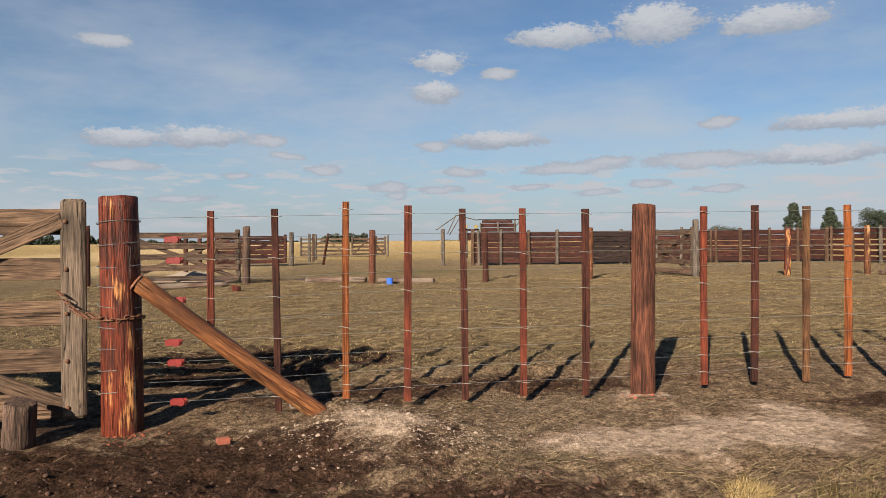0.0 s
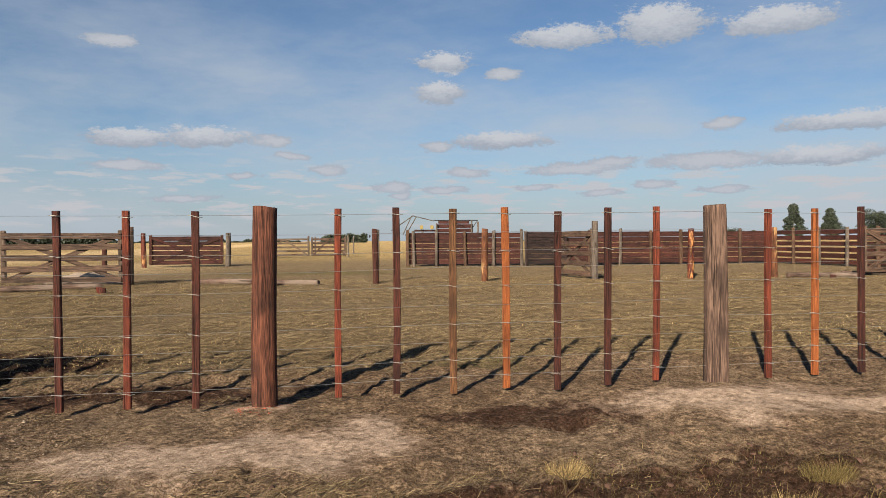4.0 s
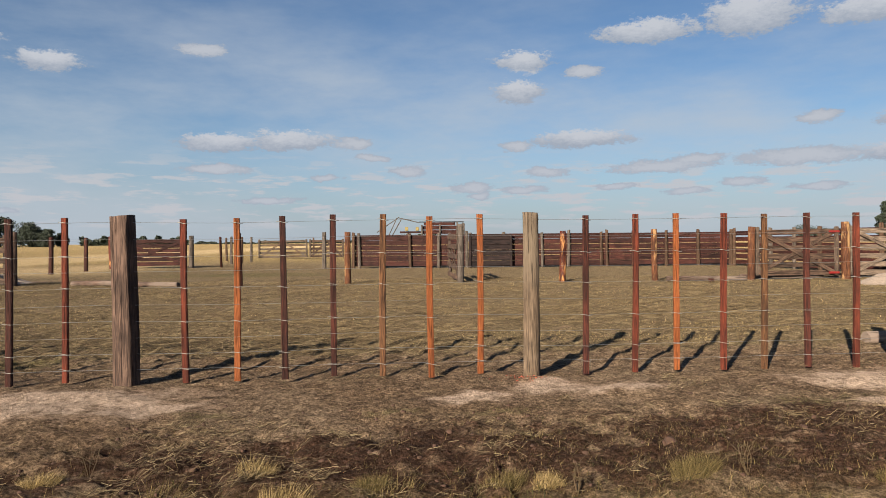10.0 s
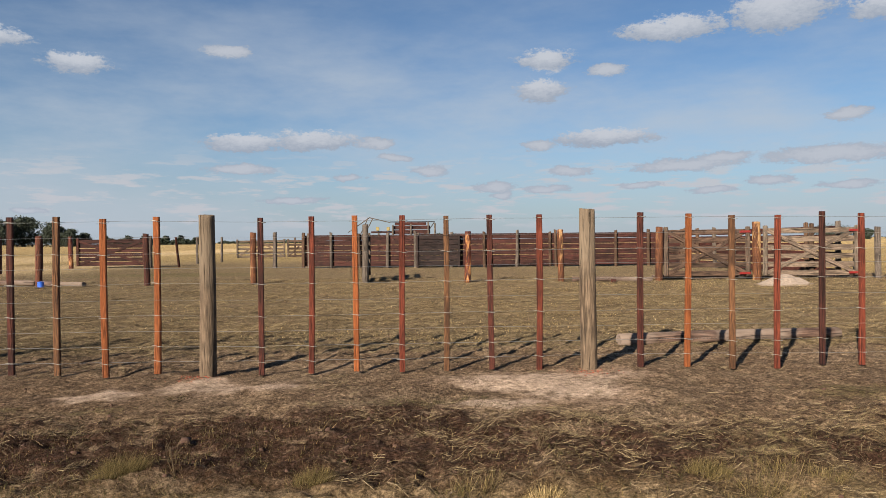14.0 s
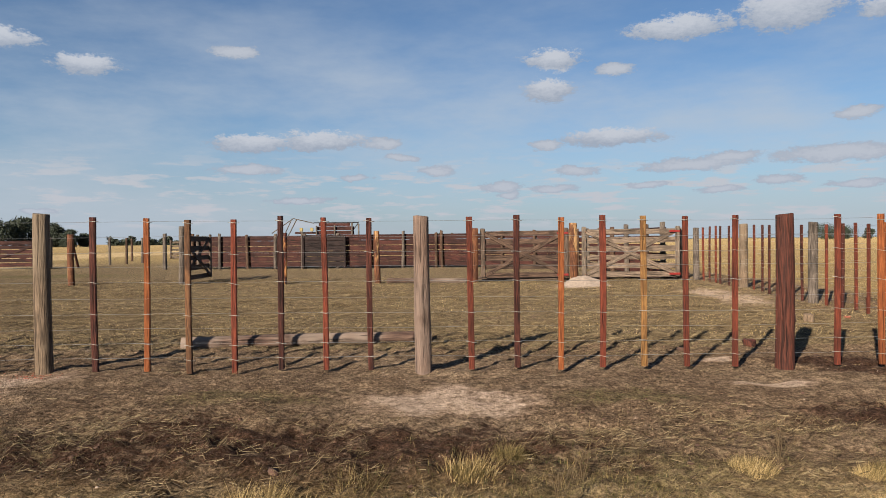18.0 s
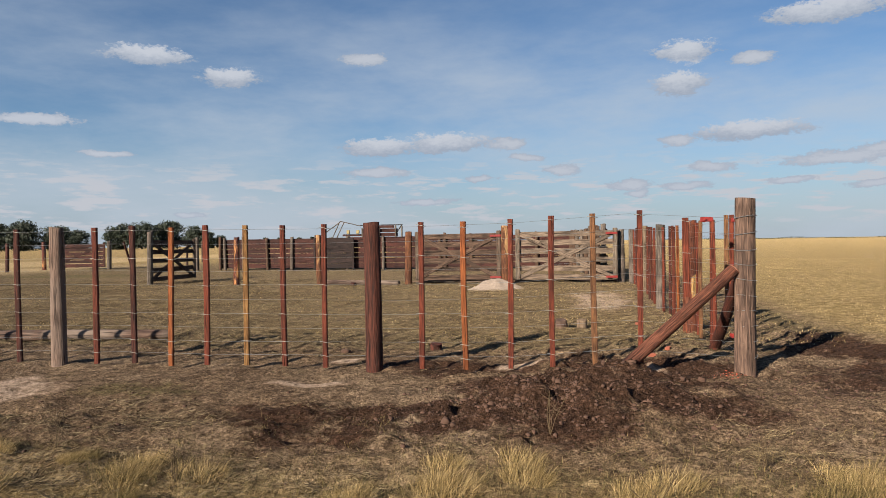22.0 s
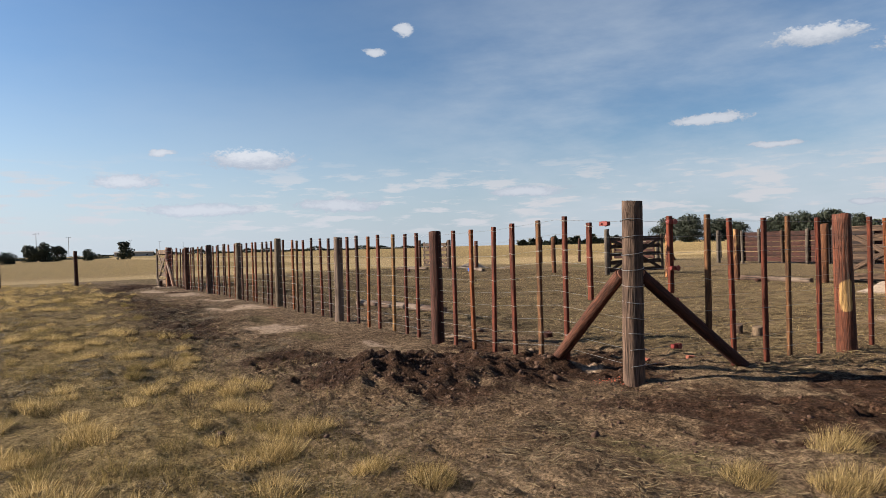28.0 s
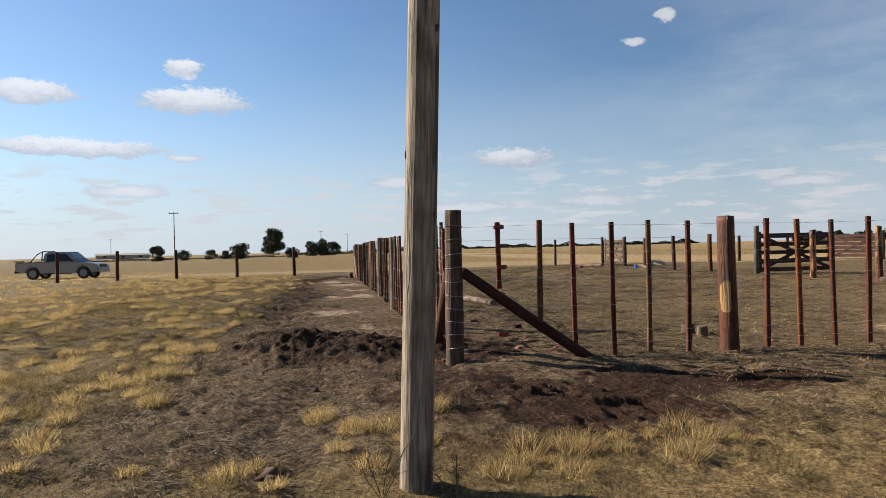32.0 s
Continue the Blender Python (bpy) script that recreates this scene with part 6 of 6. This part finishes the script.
cover("far_tussocks", cushions(tx, ty, 0.07 + 0.09 * G.uniform(0, 1, len(tx)), 16, 0.03), GRASS_DRY, "dry yellow grass of the open paddock", "grass")
# east field
tx, ty = scatter(2400, 22.8, 40, 0, 30, lambda x, y: smooth01(x, 22.8, 23.8) * smooth01(y, 1.2, 3.0))
bx, by = tussock_points(tx, ty, 36, 0.16 + 0.14 * G.uniform(0, 1, len(tx)))
cover("field_grass", blades(bx, by, G.uniform(0.015, 0.06, len(bx)), G.uniform(0.002, 0.005, len(bx)), G.uniform(0.3, 1.3, len(bx))), GRASS_DRY, "pale golden stubble of the open field", "grass")


def sward(x, y):
    """Thin grass in patches of many sizes."""
    return smooth01(0.5 * vnoise(x, y, 0.9, 41) + 0.3 * vnoise(x, y, 2.6, 42) + 0.3 * vnoise(x, y, 7.0, 43), 0.45, 0.72)


gx_, gy_ = scatter(760000, -5, 27, -9.0, 2.0, lambda x, y: np.maximum(far_out(x, y), 0.3 * density(x, y) * smooth01(-0.9 - y, 0, 0.8)) * np.clip(0.22 + sward(x, y), 0, 1))
hh = G.uniform(0.012, 0.05, len(gx_))
cover("meadow_grass", quills(gx_, gy_, hh, hh * G.normal(0.3, 0.6, len(gx_)), hh * G.normal(0.1, 0.6, len(gx_)), G.uniform(0.002, 0.0045, len(gx_))), GRASS_MIXED, "short dry and olive grass of the open side", "grass")
gx_, gy_ = scatter(200000, -3, 27, -4.5, 3.0, lambda x, y: density(x, y) * sward(x, y) * smooth01(y, -4.5, -2.5))
cover("low_grass", blades(gx_, gy_, G.uniform(0.01, 0.04, len(gx_)) * (1 + 0.9 * smooth01(gy_, -1.8, -3.5)), G.uniform(0.0016, 0.0036, len(gx_)), G.uniform(0.4, 1.9, len(gx_))), GRASS_GREEN, "short sparse olive and dry grass on brown soil", "grass")
gx_, gy_ = scatter(160000, -3, 25, -5.5, 2.0, lambda x, y: np.maximum(patches(GREEN[:11] + GREEN[-1:], x, y), 0.25 * far_out(x, y)) * smooth01(vnoise(x, y, 5.0, 44), 0.35, 0.7))
cover("green_patches", blades(gx_, gy_, G.uniform(0.008, 0.032, len(gx_)), G.uniform(0.002, 0.004, len(gx_)), G.uniform(0.6, 1.8, len(gx_))), WEED_GREEN, "patches of low green grass", "grass")


def straw_mats(n, x0, x1, y0, y1, keep, per, reach, ln, w):
    """Mats of hay: in each the stalks lie roughly one way."""
    mx, my = scatter(n, x0, x1, y0, y1, keep)
    k = len(mx)
    lie = G.normal(0.1, 0.75, k)
    r = G.uniform(*reach, k)
    u, v = G.normal(0, 1, (k, per)) * r[:, None], G.normal(0, 0.45, (k, per)) * r[:, None]
    x = (mx[:, None] + u * np.cos(lie)[:, None] - v * np.sin(lie)[:, None]).ravel()
    y = (my[:, None] + u * np.sin(lie)[:, None] + v * np.cos(lie)[:, None]).ravel()
    a = (lie[:, None] + G.normal(0, 0.55, (k, per))).ravel()
    n = k * per
    return straws(x, y, G.uniform(*ln, n), G.uniform(*w, n), 0.004, a)


def litter(x, y):
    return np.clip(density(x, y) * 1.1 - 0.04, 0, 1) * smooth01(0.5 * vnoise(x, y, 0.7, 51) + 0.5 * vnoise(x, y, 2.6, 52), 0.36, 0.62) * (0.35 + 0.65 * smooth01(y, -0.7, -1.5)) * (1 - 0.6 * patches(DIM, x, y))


cover("straw_mats", straw_mats(6500, -3, 27, -6.0, 1.8, litter, 60, (0.04, 0.16), (0.012, 0.055), (0.0007, 0.0015)), STRAW, "flattened mats of dry straw on the earth", "straw")
sx_, sy_ = scatter(150000, -3, 27, -6.0, 3.5, lambda x, y: np.clip(density(x, y) + 0.03, 0, 1) * smooth01(0.5 * vnoise(x, y, 0.7, 51) + 0.5 * vnoise(x, y, 3.1, 52), 0.38, 0.66))
cover("straw_litter", straws(sx_, sy_, G.uniform(0.015, 0.07, len(sx_)), G.uniform(0.0009, 0.002, len(sx_))), STRAW, "scattered dry straw on the earth", "straw")


def pen_hay(x, y):
    return smooth01(0.5 * vnoise(x, y, 0.6, 54) + 0.5 * vnoise(x * 0.5, y * 1.6, 2.0, 55), 0.28, 0.6) * smooth01(y, 0.9, 2.0)


cover("pen_straw", straw_mats(4600, -4, 22, 1.2, 12.5, pen_hay, 34, (0.08, 0.28), (0.04, 0.14), (0.0018, 0.0042)), STRAW, "trodden hay inside the pen", "straw")
gx_, gy_ = scatter(150000, -4, 23, 1.6, 13.0, lambda x, y: smooth01(0.4 * vnoise(x, y, 0.5, 56) + 0.6 * vnoise(x * 0.6, y * 2.2, 2.2, 57), 0.4, 0.68))
cover("pen_stubble", blades(gx_, gy_, G.uniform(0.012, 0.045, len(gx_)), G.uniform(0.004, 0.009, len(gx_)), G.uniform(0.5, 1.6, len(gx_))), GRASS_DRY, "short dry stubble inside the pen", "grass")

# lumps: a twelve-cornered stone, bent for each piece
t_ = (1 + 5**0.5) / 2
ICO_V = np.array([(-1, t_, 0), (1, t_, 0), (-1, -t_, 0), (1, -t_, 0), (0, -1, t_), (0, 1, t_), (0, -1, -t_), (0, 1, -t_), (t_, 0, -1), (t_, 0, 1), (-t_, 0, -1), (-t_, 0, 1)]) / 1.9
ICO_F = np.array([(0, 11, 5), (0, 5, 1), (0, 1, 7), (0, 7, 10), (0, 10, 11), (1, 5, 9), (5, 11, 4), (11, 10, 2), (10, 7, 6), (7, 1, 8), (3, 9, 4), (3, 4, 2), (3, 2, 6), (3, 6, 8), (3, 8, 9), (4, 9, 5), (2, 4, 11), (6, 2, 10), (8, 6, 7), (9, 8, 1)])


def lumps(x, y, size, sink=0.55):
    n = len(x)
    v = ICO_V[None] * (1 + G.uniform(-0.5, 0.45, (n, 12, 1)))
    v = v * (size[:, None] * G.uniform(0.7, 1.2, (n, 3)))[:, None, :] * np.array([1, 1, 0.7])
    a = G.uniform(0, 6.28, n)
    c, s = np.cos(a)[:, None], np.sin(a)[:, None]
    vx, vy = v[..., 0] * c - v[..., 1] * s, v[..., 0] * s + v[..., 1] * c
    z = gz(x, y) + size * (0.7 - sink) * 0.7
    v = np.stack([vx + x[:, None], vy + y[:, None], v[..., 2] + z[:, None]], 2).reshape(-1, 3)
    return v, (ICO_F[None] + 12 * np.arange(n)[:, None, None]).reshape(-1, 3)


def near(cx, cy, rx, ry, n):
    return G.normal(cx, rx, n), G.normal(cy, ry, n)


def heap(name, mat, label, category, areas, lo, hi):
    xs, ys = zip(*[near(*a) for a in areas])
    x, y = np.concatenate(xs), np.concatenate(ys)
    size = lo + (hi - lo) * G.uniform(0, 1, len(x)) ** 4.5
    if mat is CLOD:   # dug earth keeps off the pale patches
        m = patches(PALE, x, y) < 0.3
        x, y, size = x[m], y[m], size[m]
    cover(name, lumps(x, y, size), mat, label, category)


heap("earth_clods", CLOD, "dark crumbs and clods of freshly dug earth", "earth", [(20.1, -1.35, 0.55, 0.35, 1500), (19.6, -1.5, 0.5, 0.28, 700), (20.6, 0.1, 0.6, 0.4, 500), (21.4, -0.9, 0.7, 0.5, 700), (0.6, -1.75, 1.1, 0.35, 1800), (-0.3, -1.2, 0.9, 0.4, 800), (1.9, -1.8, 0.6, 0.3, 700), (0.9, 1.6, 0.6, 0.4, 160), (21.6, 1.5, 0.6, 0.9, 500), (7.5, -1.7, 2.5, 0.5, 600), (12.0, -1.9, 5.0, 0.6, 900), (8.0, -1.7, 2.5, 0.5, 500), (22.3, -0.8, 0.9, 0.7, 250)], 0.0025, 0.017)
heap("dug_lumps", CLOD, "larger lumps of dug earth", "earth", [(20.05, -1.1, 0.4, 0.4, 130), (19.5, -1.5, 0.25, 0.15, 30), (20.5, -0.1, 0.2, 0.2, 30), (22.4, -1.4, 1.2, 0.6, 12), (0.5, -1.4, 1.0, 0.4, 50), (1.6, -1.7, 0.5, 0.25, 30), (14, -2.2, 4, 0.6, 14)], 0.008, 0.034)
heap("caliche_grit", LIME, "fine pale caliche grit spilled from the post hole", "stone", [(1.45, -0.5, 0.27, 0.27, 3200), (1.7, -0.85, 0.25, 0.2, 1500), (1.25, 0.0, 0.18, 0.2, 250), (18.75, 8.9, 0.35, 0.35, 500)], 0.001, 0.007)
heap("caliche_stones", LIME, "pale caliche stones among the grit", "stone", [(1.45, -0.5, 0.35, 0.3, 40), (0.95, -0.2, 0.14, 0.1, 16), (1.9, -0.9, 0.35, 0.3, 20)], 0.006, 0.022)
heap("scattered_stones", LIME, "small pale stones scattered on the bare patches", "stone", [(px0, py0, rx0 * 0.6, ry0 * 0.6, int(130 * rx0)) for px0, py0, rx0, ry0 in PALE[1:10]] + [(px0, -0.25, 0.25, 0.18, 40) for px0 in POST_X[1:7]] + [(11.0, -1.2, 9.0, 0.9, 160)], 0.0012, 0.008)
RED_CHIPS = plain("red_wood_chips", (0.3, 0.07, 0.035), 0.9, 0, 0.3, 30)
heap("wood_chips", RED_CHIPS, "red quebracho chips round the posts", "chips", [(px0, -0.12, 0.1, 0.07, 90) for px0 in (0.05, 3.2, 9.4, 12.4, 21.3)], 0.003, 0.009)

# single tufts along the way
TUFTS = [(17.49, -2.55), (18.13, -3.1), (19.45, -2.78), (20.28, -2.76), (21.24, -2.53), (19.06, -2.96), (19.79, -2.61), (18.49, -3.15), (15.89, -2.25), (16.98, -2.49), (15.68, -2.49), (17.55, -2.56), (17.92, -2.58),
         (9.71, -2.35), (12.41, -2.42), (9.09, -2.3), (10.64, -2.4), (9.76, -2.28), (6.82, -2.1), (8.9, -2.24), (8.3, -2.25), (4.7, -1.64), (5.79, -1.9), (6.27, -1.9), (2.88, -1.76),
         (22.8, -2.82), (22.45, -2.34), (22.63, -3.31), (23.54, -0.99), (23.25, -0.5), (22.18, -2.53), (20.87, -4.02), (20.45, -3.65), (23.25, -1.19), (21.59, -2.83)]
for i, (x, y) in enumerate(TUFTS):
    ripe = x > 18.8 or i % 3 == 0
    low = 0.1 + 0.05 * ((i * 7) % 5) / 4
    vf = cushions(np.array([x]), np.array([y]), np.array([low if x > 18.8 else low * 0.7]), 750, 0.0022, 0.3)
    me = mesh_from("grass_tuft", vf[0] - np.array([x, y, gzf(x, y)]), vf[1])
    tagged(put("grass_tuft", me, GRASS_DRY if ripe else GRASS_MIXED, None, "", pose(x, y, gzf(x, y))), "rounded tuft of dry golden grass" if ripe else "thin tuft of olive and dry grass on brown soil", "grass", "grass tufts")
# dark lumps of turned earth in the grass
for i, (x, y, r) in enumerate([(21.04, -2.97, 0.055), (24.3, -1.42, 0.07), (9.86, -1.75, 0.04), (17.9, 0.9, 0.05)]):
    vf = lumps(np.array([0.0, 0.6 * r, -0.5 * r]) + x, np.array([0.0, 0.4 * r, 0.3 * r]) + y, np.array([1.0, 0.6, 0.55]) * r, 0.4)
    me = mesh_from("earth_lump", vf[0] - np.array([x, y, gzf(x, y)]), vf[1])
    tagged(put("earth_lump", me, CLOD, None, "", pose(x, y, gzf(x, y))), "dark lump of turned earth in the grass", "earth", "earth lumps")


# withered weeds standing in the foreground
def weed(x, y, h, seed):
    rnd = random.Random(seed)
    root = thing("weed", "withered grey-brown weed with bare stalks", "weed", pose(x, y, gzf(x, y), 0, 0, seed * 37), "withered weeds")
    for k in range(5):
        a = rnd.uniform(0, 6.28)
        top = Vector((0.5 * h * math.cos(a) * rnd.random(), 0.5 * h * math.sin(a) * rnd.random(), h * rnd.uniform(0.5, 1.0)))
        mid = top * 0.5 + Vector((rnd.uniform(-0.02, 0.02), rnd.uniform(-0.02, 0.02), 0))
        tube([(0, 0, -0.01), mid, top], 0.0018, "stalk", STRAW, root, 4)
        for q in range(3):
            s = rnd.uniform(0.4, 0.95)
            p = top * s
            tube([p, p + Vector((rnd.uniform(-0.05, 0.05), rnd.uniform(-0.05, 0.05), rnd.uniform(0.01, 0.05)))], 0.0012, "twig", STRAW, root, 3)


for i, (x, y, h) in enumerate([(16.2, -2.5, 0.2), (16.0, -2.95, 0.22), (17.2, -2.3, 0.24), (13.4, -2.2, 0.18), (11.7, -2.1, 0.16), (7.0, -2.0, 0.2), (6.4, -2.15, 0.16), (10.0, -2.3, 0.17), (19.9, -2.0, 0.26), (20.9, -2.3, 0.2), (18.2, -2.8, 0.2), (14.9, -2.7, 0.2), (20.3, -3.0, 0.18), (9.2, -2.4, 0.18), (24.75, -0.92, 0.3), (24.8, -0.62, 0.25), (4.6, -1.9, 0.15)]):
    weed(x, y, h, 700 + i)
